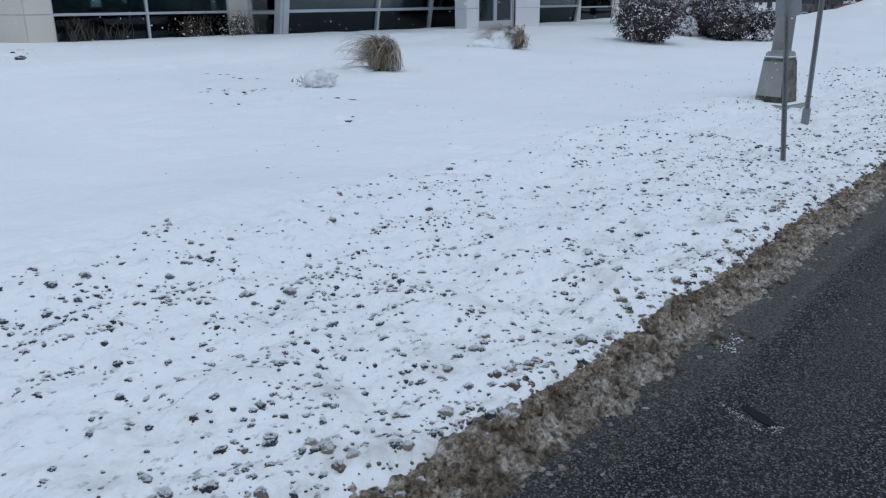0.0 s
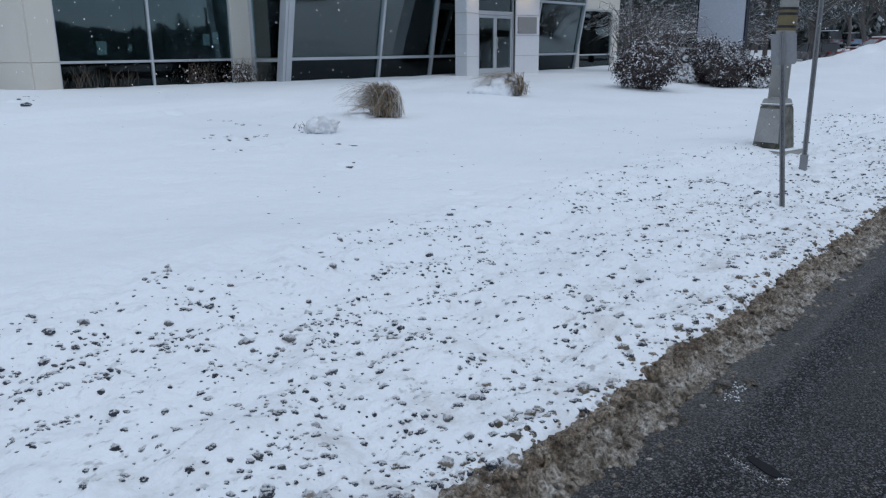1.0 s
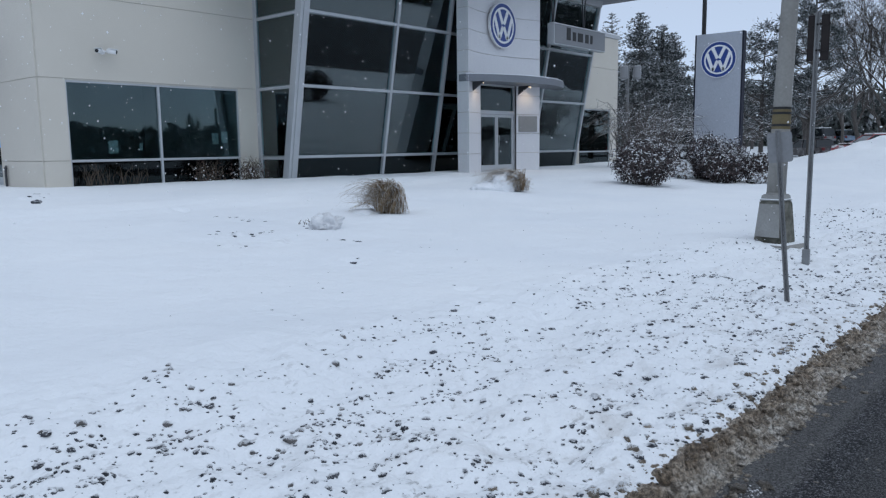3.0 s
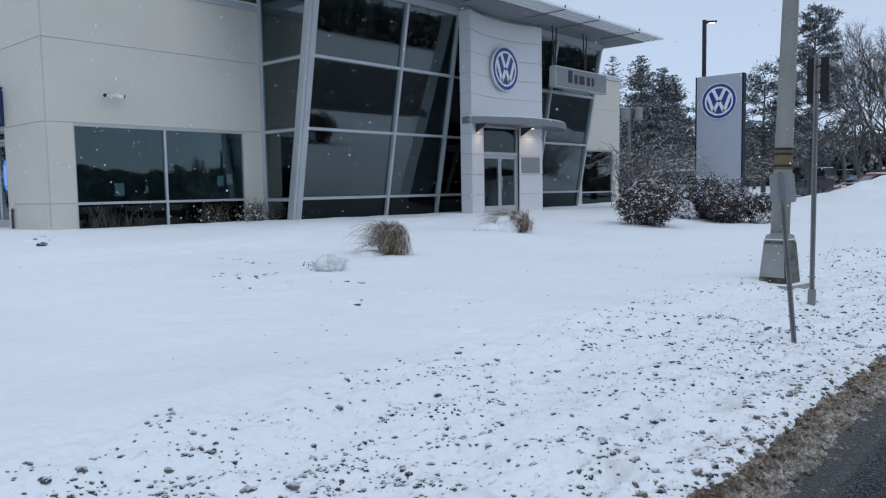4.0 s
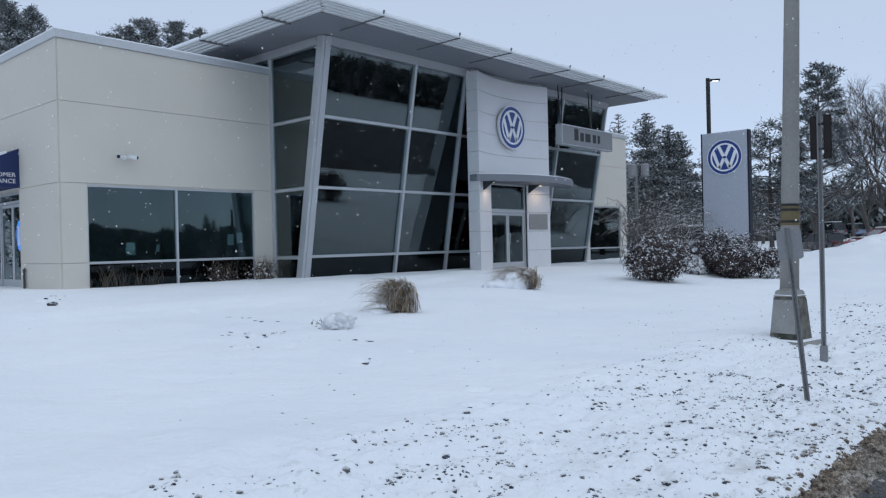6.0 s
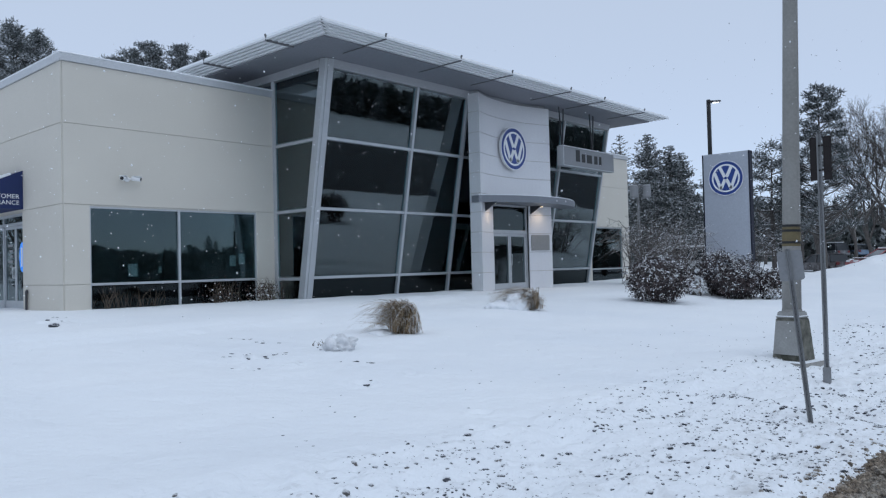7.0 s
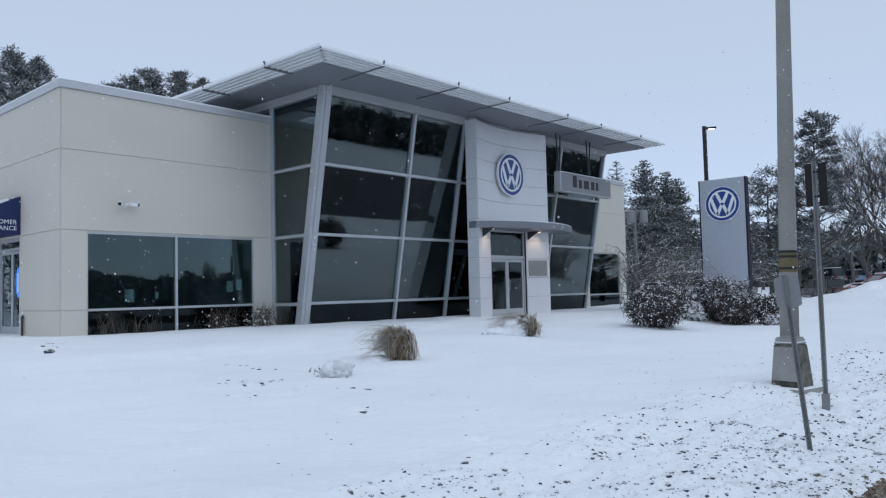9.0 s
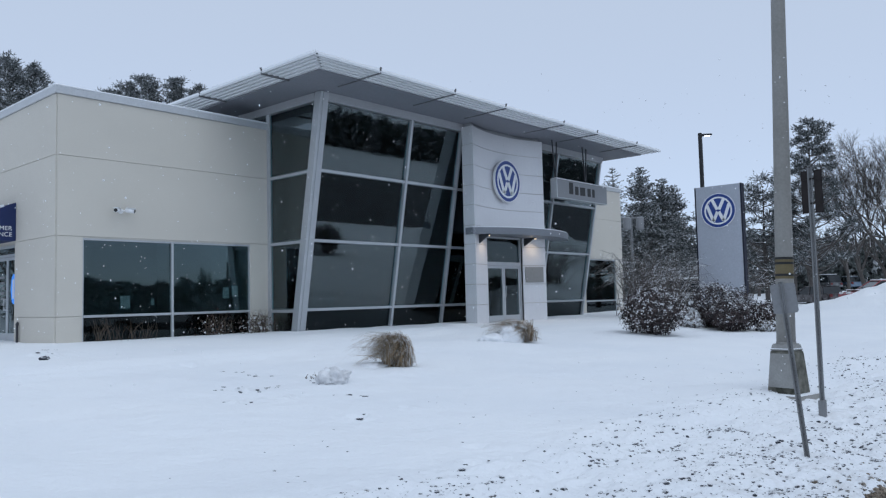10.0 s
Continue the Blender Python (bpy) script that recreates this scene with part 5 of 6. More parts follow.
# downlights under the canopy
for x in (22.35, 25.45):
    y = hollow(x) - 0.32
    ob = thing("downlight", (x, y, 3.78), "small warm downlight under the canopy", "light", "canopy downlights")
    part("rim", tube([(x, y, 3.782), (x, y, 3.745)], 0.07, 16), ALU, ob)
    part("bulb", tube([(x, y, 3.75), (x, y, 3.738)], 0.05, 16), glow("warm_bulb", (1.0, 0.72, 0.42), 4.0), ob)
    la = bpy.data.lights.new("downlight_lamp", "SPOT")
    la.energy, la.color, la.spot_size, la.spot_blend, la.shadow_soft_size = 20.0, (1.0, 0.74, 0.48), radians(150), 1.0, 0.12
    lo = new("downlight_lamp", la)
    lo.matrix_world = look((x, y, 3.72), (x, y + 0.12, 0.0))


# ---- side entrance on the left flank: doors under a navy awning ----
def words(text, size, at, turn, mat, name, parent, align="RIGHT"):
    cu = bpy.data.curves.new(name, "FONT")
    cu.body, cu.size, cu.extrude, cu.align_x, cu.space_character = text, size, 0.003, align, 1.05
    tmp = bpy.data.objects.new(name, cu)
    scene.collection.objects.link(tmp)
    me = bpy.data.meshes.new_from_object(tmp.evaluated_get(bpy.context.evaluated_depsgraph_get()))
    bpy.data.objects.remove(tmp)
    me.transform(Matrix.Translation(at) @ turn)
    me.materials.clear()
    me.materials.append(mat)
    ob = new(name, me)
    ob.parent = parent
    if parent.parent is None:
        ob.matrix_parent_inverse = Matrix.Translation(-Vector(parent.location))
    return ob


def make_side_entrance():
    y0, y1, z1 = 23.86, 27.6, 3.32
    fr = bmesh.new()
    x = X0 + 0.10
    for a, b in ((y0, y0 + 0.06), (y0 + 1.86, y0 + 1.94), (y1 - 0.06, y1)):
        box((x, a, GZ), (x + 0.12, b, z1), 0.005, fr)
    box((x, y0 + 0.06, z1 - 0.08), (x + 0.12, y1 - 0.06, z1), 0.005, fr)
    box((x, y0 + 0.06, 2.98), (x + 0.12, y1 - 0.06, 3.06), 0.005, fr)
    d = part("door", fr, ALU, building, "glazed aluminium side entrance doors, closed")
    for k, (a, b) in enumerate(((y0 + 0.06, y0 + 0.95), (y0 + 0.96, y0 + 1.86), (y0 + 1.94, y0 + 2.8), (y0 + 2.81, y1 - 0.06))):
        lf = bmesh.new()
        for p, q in (((x + 0.03, a, GZ), (x + 0.08, a + 0.07, 2.97)), ((x + 0.03, b - 0.07, GZ), (x + 0.08, b, 2.97)), ((x + 0.03, a + 0.07, 2.88), (x + 0.08, b - 0.07, 2.97)), ((x + 0.03, a + 0.07, GZ), (x + 0.08, b - 0.07, 0.72))):
            box(p, q, 0.003, lf)
        part("door_leaf", lf, ALU, d)
        pn = part("pane", box((x + 0.05, a + 0.07, 0.72), (x + 0.062, b - 0.07, 2.88)), CLEAR, d)
        pn.visible_shadow = False
        hy = b - 0.05 if k % 2 == 0 else a + 0.05
        part("handle", tube([(x + 0.03, hy, 1.4), (x - 0.04, hy, 1.4), (x - 0.04, hy, 1.72), (x + 0.03, hy, 1.72)], 0.014, 8), LOUVRE, d)
    pn = part("pane", box((x + 0.05, y0 + 0.06, 3.06), (x + 0.062, y1 - 0.06, z1 - 0.08)), CLEAR, d)
    pn.visible_shadow = False
    # blue oval sign in the first leaf and pale lettering in the second
    bm = bmesh.new()
    c = (x + 0.04, y0 + 0.42, 2.02)
    pts = [(c[0], c[1] + 0.20 * math.cos(2 * math.pi * k / 28), c[2] + 0.44 * math.sin(2 * math.pi * k / 28)) for k in range(28)]
    oval = part("oval_sign", prism(pts, (-0.02, 0, 0), bm), glow("blue_neon", (0.03, 0.22, 0.75), 0.55), d, "blue lit oval sign")
    part("letter_bar", box((c[0] - 0.03, c[1] - 0.05, c[2] - 0.28), (c[0] - 0.02, c[1] + 0.05, c[2] + 0.28)), WHITE, d)
    for k in range(6):
        part("letter_bar", box((x + 0.03, y0 + 1.2, 1.55 + 0.16 * k), (x + 0.045, y0 + 1.38 + 0.1 * (k % 3), 1.62 + 0.16 * k)), SIGNGREY, d)


make_side_entrance()


def make_awning():
    y0, y1, xw, xo = 23.78, 27.7, X0 - 0.005, X0 - 1.75
    ob = thing("entrance_awning", (xw, y0, 3.40), "navy canvas awning lettered in white, snow on its slope", "awning")
    prof = [(xw, 3.40), (xo, 3.40), (xo, 3.72), (xw, 4.52)]
    bm = prism([(px, y0, pz) for px, pz in prof], (0, y1 - y0, 0))
    part("canvas", bm, AWNING, ob)
    sl = Vector((xw - xo, 0, 0.80)).normalized()
    up = Vector((-sl.z, 0, sl.x))
    a, b = Vector((xo + 0.12, y0 + 0.02, 3.775)), Vector((xw - 0.30, y0 + 0.02, 4.38))
    bm = prism([a, b, b + up * 0.07, a + up * 0.12], (0, y1 - y0 - 0.04, 0))
    part("snow_layer", bm, SNOW, ob, "snow on the awning")
    turn = Matrix.Rotation(radians(90), 4, "X")
    words("CUSTOMER", 0.175, (xw - 0.10, y0 - 0.004, 3.70), turn, WHITE, "lettering", ob)
    words("ENTRANCE", 0.175, (xw - 0.10, y0 - 0.004, 3.52), turn, WHITE, "lettering", ob)


make_awning()
ob = thing("wall_hydrant", (X0, 23.45, 0.5), "dark upright pipe fitting at the wall's foot", "pipe")
part("pipe", tube([(X0 - 0.06, 23.45, 0.40), (X0 - 0.06, 23.45, 0.98)], 0.035, 10), DARK, ob)
part("cap", tube([(X0 - 0.06, 23.45, 0.98), (X0 - 0.05, 23.43, 1.07)], [0.05, 0.02], 10), DARK, ob)

# paper notices taped inside the wide window
for x, z, w, h in ((10.16, 1.55, 0.28, 0.36), (10.98, 1.55, 0.10, 0.20), (13.42, 1.78, 0.22, 0.34), (13.75, 1.83, 0.22, 0.34)):
    nt = thing("paper_notice", (x, YB + 0.1, z - h / 2), "plain pale paper notice taped inside the glass", "notice", "window notices")
    part("sheet", box((x - w / 2, YB + 0.097, z - h / 2), (x + w / 2, YB + 0.101, z + h / 2)), WHITE, nt)


# ---- pylon sign and lamp by the car park ----
def make_totem():
    x, y0, y1, z1 = 29.5, 10.70, 12.53, 5.62
    dp = 0.26
    g = land(x, 11.6)
    ob = thing("pylon_sign", (x + 0.2, 11.6, g), "tall blue-grey pylon sign with dark edges", "sign")
    part("panel", box((x, y0 + 0.03, g - 0.1), (x + dp, y1 - 0.03, z1), 0.01), TOTEM, ob, "blue-grey metal face")
    part("edge", box((x - 0.01, y0 - 0.03, g - 0.1), (x + dp + 0.01, y0 + 0.03, z1), 0.008), NAVY, ob, "dark blue edge")
    part("edge", box((x - 0.01, y1 - 0.03, g - 0.1), (x + dp + 0.01, y1 + 0.02, z1), 0.008), NAVY, ob, "dark blue edge")
    make_emblem((x - 0.03, 11.60, 4.62), 0.67, (-1, 0, 0), 0.03, "pylon_emblem", "round blue and white emblem on the pylon", False)


make_totem()


def make_lot_lamp(x, y, h, way, name="lot_lamp", label="dark square lamp post with a lit flat head"):
    g = land(x, y)
    ob = thing(name, (x, y, g), label, "lamp post", "lamp posts")
    part("post", box((x - 0.09, y - 0.09, g - 0.2), (x + 0.09, y + 0.09, h), 0.015), BLACK, ob)
    w = Vector(way).normalized()
    p = Vector((x, y, h - 0.12))
    part("head", beam(p - w * 0.05, p + w * 0.62, 0.30, 0.10, None, (0, 0, 1), 0.02), BLACK, ob)
    part("lens", beam(p + w * 0.22 - Vector((0, 0, 0.055)), p + w * 0.54 - Vector((0, 0, 0.055)), 0.22, 0.012), glow("lamp_lens", (0.95, 0.97, 1.0), 2.0), ob)


make_lot_lamp(40.6, 16.8, 10.2, (0.55, -0.83, 0))


def make_utility_pole():
    x, y = 43.7, 22.8
    g = land(x, y)
    ob = thing("utility_pole", (x, y, g), "thin steel pole carrying two grey cans", "utility pole")
    part("pole", tube([(x, y, g - 0.2), (x, y, 6.3)], [0.11, 0.08], 12), GALV, ob)
    part("crossarm", beam((x - 0.2, y + 0.2, 6.2), (x + 0.42, y - 0.45, 6.2), 0.08, 0.10), GALV, ob)
    for s in (-0.17, 0.38):
        c = Vector((x + s, y - s * 1.1, 5.45))
        part("transformer", tube([c, c + Vector((0, 0, 0.1)), c + Vector((0, 0, 0.75)), c + Vector((0, 0, 0.82))], [0.20, 0.25, 0.25, 0.17], 18), SIGNGREY, ob)


BARK = snow_topped("bark", (0.125, 0.112, 0.102), (0.06, 0.054, 0.05), 0.60)
make_utility_pole()

# ---- trees, bushes and woods ----
NEEDLE = leafy("snowy_needles", [(0.0, (0.052, 0.063, 0.060)), (0.40, (0.090, 0.104, 0.100)), (0.60, (0.14, 0.155, 0.155)), (0.74, (0.28, 0.295, 0.31)), (0.90, (0.52, 0.54, 0.57)), (1.0, (0.78, 0.80, 0.83))], 0.7)
# paler than the frost alone: the haze of falling snow is put into the colour
FROST_HAZE = leafy("frost_haze_needles", [(0.0, (0.060, 0.074, 0.070)), (0.40, (0.11, 0.125, 0.122)), (0.60, (0.18, 0.195, 0.198)), (0.75, (0.32, 0.34, 0.36)), (1.0, (0.72, 0.74, 0.77))], 0.7)
LEAFSNOW = leafy("dark_leaf", [(0.0, (0.009, 0.007, 0.009)), (0.45, (0.022, 0.014, 0.015)), (0.8, (0.052, 0.030, 0.029)), (1.0, (0.14, 0.115, 0.11))], 0.55)
WHITELEAF = leafy("snow_fleck", [(0.0, (0.62, 0.64, 0.67)), (1.0, (0.86, 0.87, 0.89))], 0.7)
BRUSH = snow_topped("snowy_brush", (0.135, 0.118, 0.108), (0.07, 0.06, 0.056), 0.62)


def tufts(vs, fs, centres, ways, length, width, rng):
    """Two crossed slim diamonds at each centre, along its way."""
    m = len(centres)
    L, w = length * rng.uniform(0.6, 1.3, (m, 1)), width * rng.uniform(0.6, 1.3, (m, 1))
    d = ways / (np.linalg.norm(ways, axis=1, keepdims=True) + 1e-9)
    s = np.cross(d, rng.normal(size=(m, 3)))
    s /= np.linalg.norm(s, axis=1, keepdims=True) + 1e-9
    t = np.cross(d, s)
    a, e = centres - d * L * 0.4, centres + d * L * 0.6
    b = len(vs)
    vs.extend(np.stack([a, centres + s * w, e, centres - s * w, a, centres + t * w, e, centres - t * w], 1).reshape(-1, 3).tolist())
    fs.extend((np.arange(2 * m)[:, None] * 4 + np.arange(4) + b).tolist())


def hang(mesh_name, vs, fs, mat, parent, kind=""):
    o = new(mesh_name, from_lists(mesh_name, vs, fs, mat))
    o.parent = parent
    o.matrix_parent_inverse = Matrix.Translation(-Vector(parent.location))
    return tagged(o, kind=kind)


def make_spruce(at, h, r, seed, label, group="conifers", dense=1.0, tuft=0.23, low=0.10, rise_by=0.0, mat=None):
    rng = np.random.default_rng(seed)
    x, y, z = at
    ob = thing("spruce_tree", at, label, "tree", group)
    bm = tube([(x, y, z - 0.3), (x + 0.05, y, z + h * 0.5), (x, y, z + h * 0.97)], [0.022 * h, 0.013 * h, 0.01], 8)
    vs, fs = [], []
    zz = low * h
    while zz < h * 0.985:
        k = 1 - zz / h
        R = r * k ** 0.85
        n = 7 if k > 0.15 else 4
        a0 = rng.uniform(0, 6.28)
        for i in range(n):
            a = a0 + 6.283 * i / n + rng.normal(0, 0.2)
            L = R * rng.uniform(0.6, 1.15) + 0.15
            rise = rise_by + (rng.uniform(-0.28, 0.05) if k > 0.25 else rng.uniform(0.1, 0.6))
            tip = np.array([math.cos(a) * L, math.sin(a) * L, rise * L])
            root = np.array([x, y, z + zz])
            if L > 0.5:
                tube([root, root + tip * 0.6 + (0, 0, -0.03 * L), root + tip], [0.02 + 0.012 * L, 0.015, 0.006], 4, bm, False)
            m = max(6, int(L * 16 * dense))
            u = rng.uniform(0.15, 1.05, m)
            c = root + tip * u[:, None] + rng.normal(0, 0.10 * L + 0.04, (m, 3)) * np.array([1, 1, 0.45])
            d = tip / (np.linalg.norm(tip) + 1e-9) + rng.normal(0, 0.55, (m, 3))
            tufts(vs, fs, c, d, tuft, 0.14 * tuft, rng)
        zz += h * rng.uniform(0.020, 0.032) / max(dense, 0.6)
    part("trunk", bm, BARK, ob)
    hang("crown", vs, fs, mat or NEEDLE, ob)
    return ob


def make_pine(at, h, limbs, spread, low, seed, label, group="conifers", clump=0.66, per=110, tuft=0.24, top=0.6, sweep=(0.15, 0.55), mat=None):
    """A pine: bare lower trunk, upswept limbs that end in needle clumps."""
    rng = np.random.default_rng(seed)
    x, y, z = at
    ob = thing("pine_tree", at, label, "tree", group)
    bm = tube([(x, y, z - 0.3), (x + 0.1, y + 0.1, z + h * 0.5), (x, y, z + h * 0.97)], [0.022 * h, 0.015 * h, 0.03], 9)
    vs, fs = [], []
    for i in range(limbs):
        k = low + (1 - low) * (i + rng.uniform(0, 1)) / limbs
        a = i * 2.4 + rng.normal(0, 0.3)
        L = spread * (1.08 - k) ** top * rng.uniform(0.55, 1.15) + 0.2
        root = np.array([x, y, z + h * k])
        tip = np.array([math.cos(a) * L, math.sin(a) * L, L * rng.uniform(*sweep)])
        mid = root + tip * 0.55 - (0, 0, 0.08 * L)
        tube([root, mid, root + tip], [0.03 + 0.014 * L, 0.02 + 0.008 * L, 0.012], 5, bm, False)
        ends = [(root + tip, 1.0)]
        for _ in range(max(2, int(L * 1.7))):
            u = rng.uniform(0.35, 0.95)
            p = root + tip * u
            q = p + np.array([rng.normal(0, 0.38), rng.normal(0, 0.38), abs(rng.normal(0.18, 0.16))]) * (0.45 + 0.25 * L)
            tube([p, q], [0.014, 0.008], 4, bm, False)
            ends.append((q, rng.uniform(0.55, 0.95)))
        for q, s in ends:
            m = int(per * s)
            off = rng.normal(0, 0.42 * clump * s, (m, 3)) * np.array([1, 1, 0.6])
            d = off + np.array([0, 0, 0.12]) + rng.normal(0, 0.08, (m, 3))
            tufts(vs, fs, q + off, d, tuft, 0.10 * tuft, rng)
    part("trunk", bm, BARK, ob)
    hang("crown", vs, fs, mat or NEEDLE, ob)
    return ob


def make_bare_tree(at, h, seed, label, group="bare trees", depth=6, lean=(0, 0), open_up=0.62, thick=0.018, first=None):
    """A leafless tree: limbs that fork again and again, snow along their tops."""
    rng = np.random.default_rng(seed)
    ob = thing("bare_tree", at, label, "tree", group)
    trunk, limbs = bmesh.new(), bmesh.new()

    def grow(p, d, L, r, level, bm):
        q1 = p + d * L * 0.5 + Vector(rng.normal(0, 0.05 * L, 3))
        q2 = q1 + (d + Vector(rng.normal(0, 0.12, 3))).normalized() * L * 0.5
        tube([p, q1, q2], [r, r * 0.85, r * 0.68], 8 if level == 0 else 5 if level < 3 else 3, bm, False)
        if level >= depth:
            return
        n = 3 if level < 4 or (level >= depth - 2 and depth > 6) else int(rng.integers(2, 4))
        for i in range(n):
            s = Vector(rng.normal(0, 1, 3))
            s = (s - d * s.dot(d)).normalized()
            e = (d + s * open_up * rng.uniform(0.6, 1.35) + Vector((0, 0, 0.22 if level < 4 else 0.02))).normalized()
            u = rng.uniform(0.55, 1.0) if i else 1.0
            grow(p + (q1 - p) * 2 * u * 0.5 + (q2 - q1) * u if u < 1 else q2, e, L * rng.uniform(0.60, 0.86), r * 0.64, level + 1, limbs)

    d0 = Vector((lean[0], lean[1], 1)).normalized()
    grow(Vector(at) - Vector((0, 0, 0.2)), d0, first or h * 0.24, h * thick, 0, trunk)
    part("trunk", trunk, BARK, ob, "", True)
    tagged(part("limbs", limbs, BARK, ob, "", True), kind="stuff")
    return ob


def make_bush(x, y, rx, ry, h, leaves, seed, label, mat=None, leaf=0.05, low=0.0):
    """A leafy evergreen bush: stems and many separate leaves in uneven tiers, snow on some."""
    rng = np.random.default_rng(seed)
    ob = thing("evergreen_bush", on_land(x, y), label, "bush", "bushes on the lawn")
    z0 = land(x, y) - 0.05
    bm = bmesh.new()
    for _ in range(26):
        a, k = rng.uniform(0, 6.28), rng.uniform(0.3, 0.95)
        e = Vector((x + math.cos(a) * rx * k, y + math.sin(a) * ry * k, z0 + h * rng.uniform(0.35, 0.95)))
        p = Vector((x + rng.normal(0, 0.08), y + rng.normal(0, 0.08), z0))
        tube([p, (p + e) / 2 + Vector((0, 0, -0.1)), e], [0.018, 0.012, 0.005], 5, bm, False)
    tagged(part("stems", bm, BARK, ob), kind="stuff")
    vs, fs, ws, wf = [], [], [], []
    n = 0
    while n < leaves:
        v = rng.normal(size=3)
        v /= np.linalg.norm(v)
        rad = rng.uniform(0.45, 1.0) ** 0.45
        rad *= 1 + 0.36 * noise.noise(Vector(v * 2.2) + Vector((seed, 0, 0))) + 0.24 * noise.noise(Vector(v * 6) + Vector((seed, 5, 0)))
        c = np.array([x + v[0] * rx * rad, y + v[1] * ry * rad, z0 + h * (0.5 + 0.5 * v[2] * rad)])
        if c[2] < z0 + 0.04 + low:
            continue
        up = np.array([v[0], v[1], v[2] * 0.6 + 0.5])
        out = up + rng.normal(0, 0.5, 3)
        out /= np.linalg.norm(out)
        s = np.cross(out, rng.normal(size=3))
        s /= np.linalg.norm(s) + 1e-9
        t = np.cross(out, s)
        L, w = leaf * rng.uniform(0.6, 1.3), leaf * 0.42 * rng.uniform(0.7, 1.2)
        droop = out * L * 0.25
        snowy = mat is None and rad > 0.75 and rng.random() < 0.06 + 0.06 * max(0.0, v[2]) + 3.2 * max(0.0, noise.noise(Vector(c * 7.0)) + 0.16 * v[2] - 0.16)
        V, F_ = (ws, wf) if snowy else (vs, fs)
        b = len(V)
        if snowy:
            c = c + np.array([0, 0, 0.015])
            L, w = L * 0.85, w * 0.70
        V += [tuple(c - s * L), tuple(c + t * w), tuple(c + s * L - droop), tuple(c - t * w)]
        F_.append((b, b + 1, b + 2, b + 3))
        n += 1
    lv = hang("leaves", vs, fs, mat or LEAFSNOW, ob, "stuff")
    if ws:
        hang("snow_flecks", ws, wf, WHITELEAF, ob, "stuff")
    return ob


def make_brush(x, y, w, h, n, seed, label):
    """Arching leafless shrub, its long twigs lined with snow."""
    rng = np.random.default_rng(seed)
    ob = thing("arching_shrub", on_land(x, y), label, "shrub", "leafless shrubs")
    z0 = land(x, y) - 0.1
    bm = bmesh.new()
    for _ in range(n):
        a = rng.uniform(0, 6.28)
        p = Vector((x + rng.normal(0, w * 0.12), y + rng.normal(0, w * 0.12), z0))
        d = Vector((math.cos(a), math.sin(a), 0))
        R, H = w * rng.uniform(0.25, 0.6), h * rng.uniform(0.55, 1.05)
        pts = [p, p + d * R * 0.25 + Vector((0, 0, H * 0.6)), p + d * R * 0.6 + Vector((0, 0, H * 0.95)), p + d * R * 1.0 + Vector((0, 0, H * rng.uniform(0.6, 0.95)))]
        tube(pts, [0.014, 0.012, 0.009, 0.004], 4, bm, False)
        for _ in range(3):
            q = pts[2] + (pts[3] - pts[2]) * rng.uniform(-0.8, 0.6)
            e = q + Vector((rng.normal(0, 0.35), rng.normal(0, 0.35), rng.uniform(-0.1, 0.35)))
            tube([q, e], [0.007, 0.003], 3, bm, False)
    tagged(part("twigs", bm, BRUSH, ob), kind="stuff")
    return ob


def g0(x, y):
    return (x, y, land(x, y))


# bushes at the end of the lawn
make_bush(19.75, 9.76, 0.92, 0.92, 1.32, 7000, 3, "rounded reddish-brown evergreen bush dusted with snow", leaf=0.044)
make_bush(22.95, 10.05, 0.30, 0.30, 0.58, 700, 5, "small bush nearly buried in snow", leafy("white_leaf", [(0.0, (0.12, 0.09, 0.07)), (0.25, (0.3, 0.28, 0.26)), (0.35, (0.72, 0.74, 0.77)), (1.0, (0.86, 0.87, 0.89))], 0.7), 0.06)
make_bush(23.75, 9.72, 0.72, 0.66, 1.52, 4600, 7, "tall dark evergreen bush dusted with snow", leaf=0.046)
make_bush(24.1, 9.10, 0.70, 0.62, 1.36, 4000, 9, "broad dark evergreen bush dusted with snow", leaf=0.046)
make_bush(23.25, 8.95, 0.82, 0.66, 1.10, 4600, 11, "low dark evergreen bush heaped with snow", leaf=0.046)
make_bush(24.3, 8.22, 0.55, 0.50, 1.02, 2600, 13, "low dark evergreen bush beside the pylon", leaf=0.048)
make_bush(23.9, 7.95, 0.42, 0.34, 0.42, 700, 15, "small bush nearly buried in snow", leafy("white_leaf", [(0.0, (0.10, 0.08, 0.07)), (0.45, (0.2, 0.18, 0.16)), (0.55, (0.72, 0.74, 0.77)), (1.0, (0.86, 0.87, 0.89))], 0.7), 0.05)
make_brush(28.4, 13.3, 3.2, 2.2, 80, 2, "arching leafless shrub with snow-lined twigs")
make_brush(31.0, 15.6, 4.0, 2.9, 110, 6, "arching leafless shrub with snow-lined twigs")
make_brush(36.5, 14.2, 4.0, 2.4, 120, 8, "arching leafless shrub with snow-lined twigs")

# conifers beyond the showroom
s1 = make_spruce(g0(47.6, 24.0), 9.6, 3.3, 3, "snow-dusted dark spruce beyond the lot", dense=1.7)
s2 = make_spruce(g0(52.6, 24.0), 8.8, 3.0, 4, "snow-dusted dark spruce beyond the lot", dense=1.7)
make_spruce(g0(49.5, 23.4), 9.0, 2.8, 8, "snow-dusted dark spruce beyond the lot", dense=1.5)
make_spruce(g0(54.0, 29.6), 11.2, 2.8, 9, "snow-dusted dark spruce beyond the lot")
p1 = make_pine(g0(49.2, 13.6), 10.7, 64, 3.1, 0.16, 5, "tall open pine with snowy needle clumps", clump=0.38, per=80, top=0.85, sweep=(0.25, 0.9))
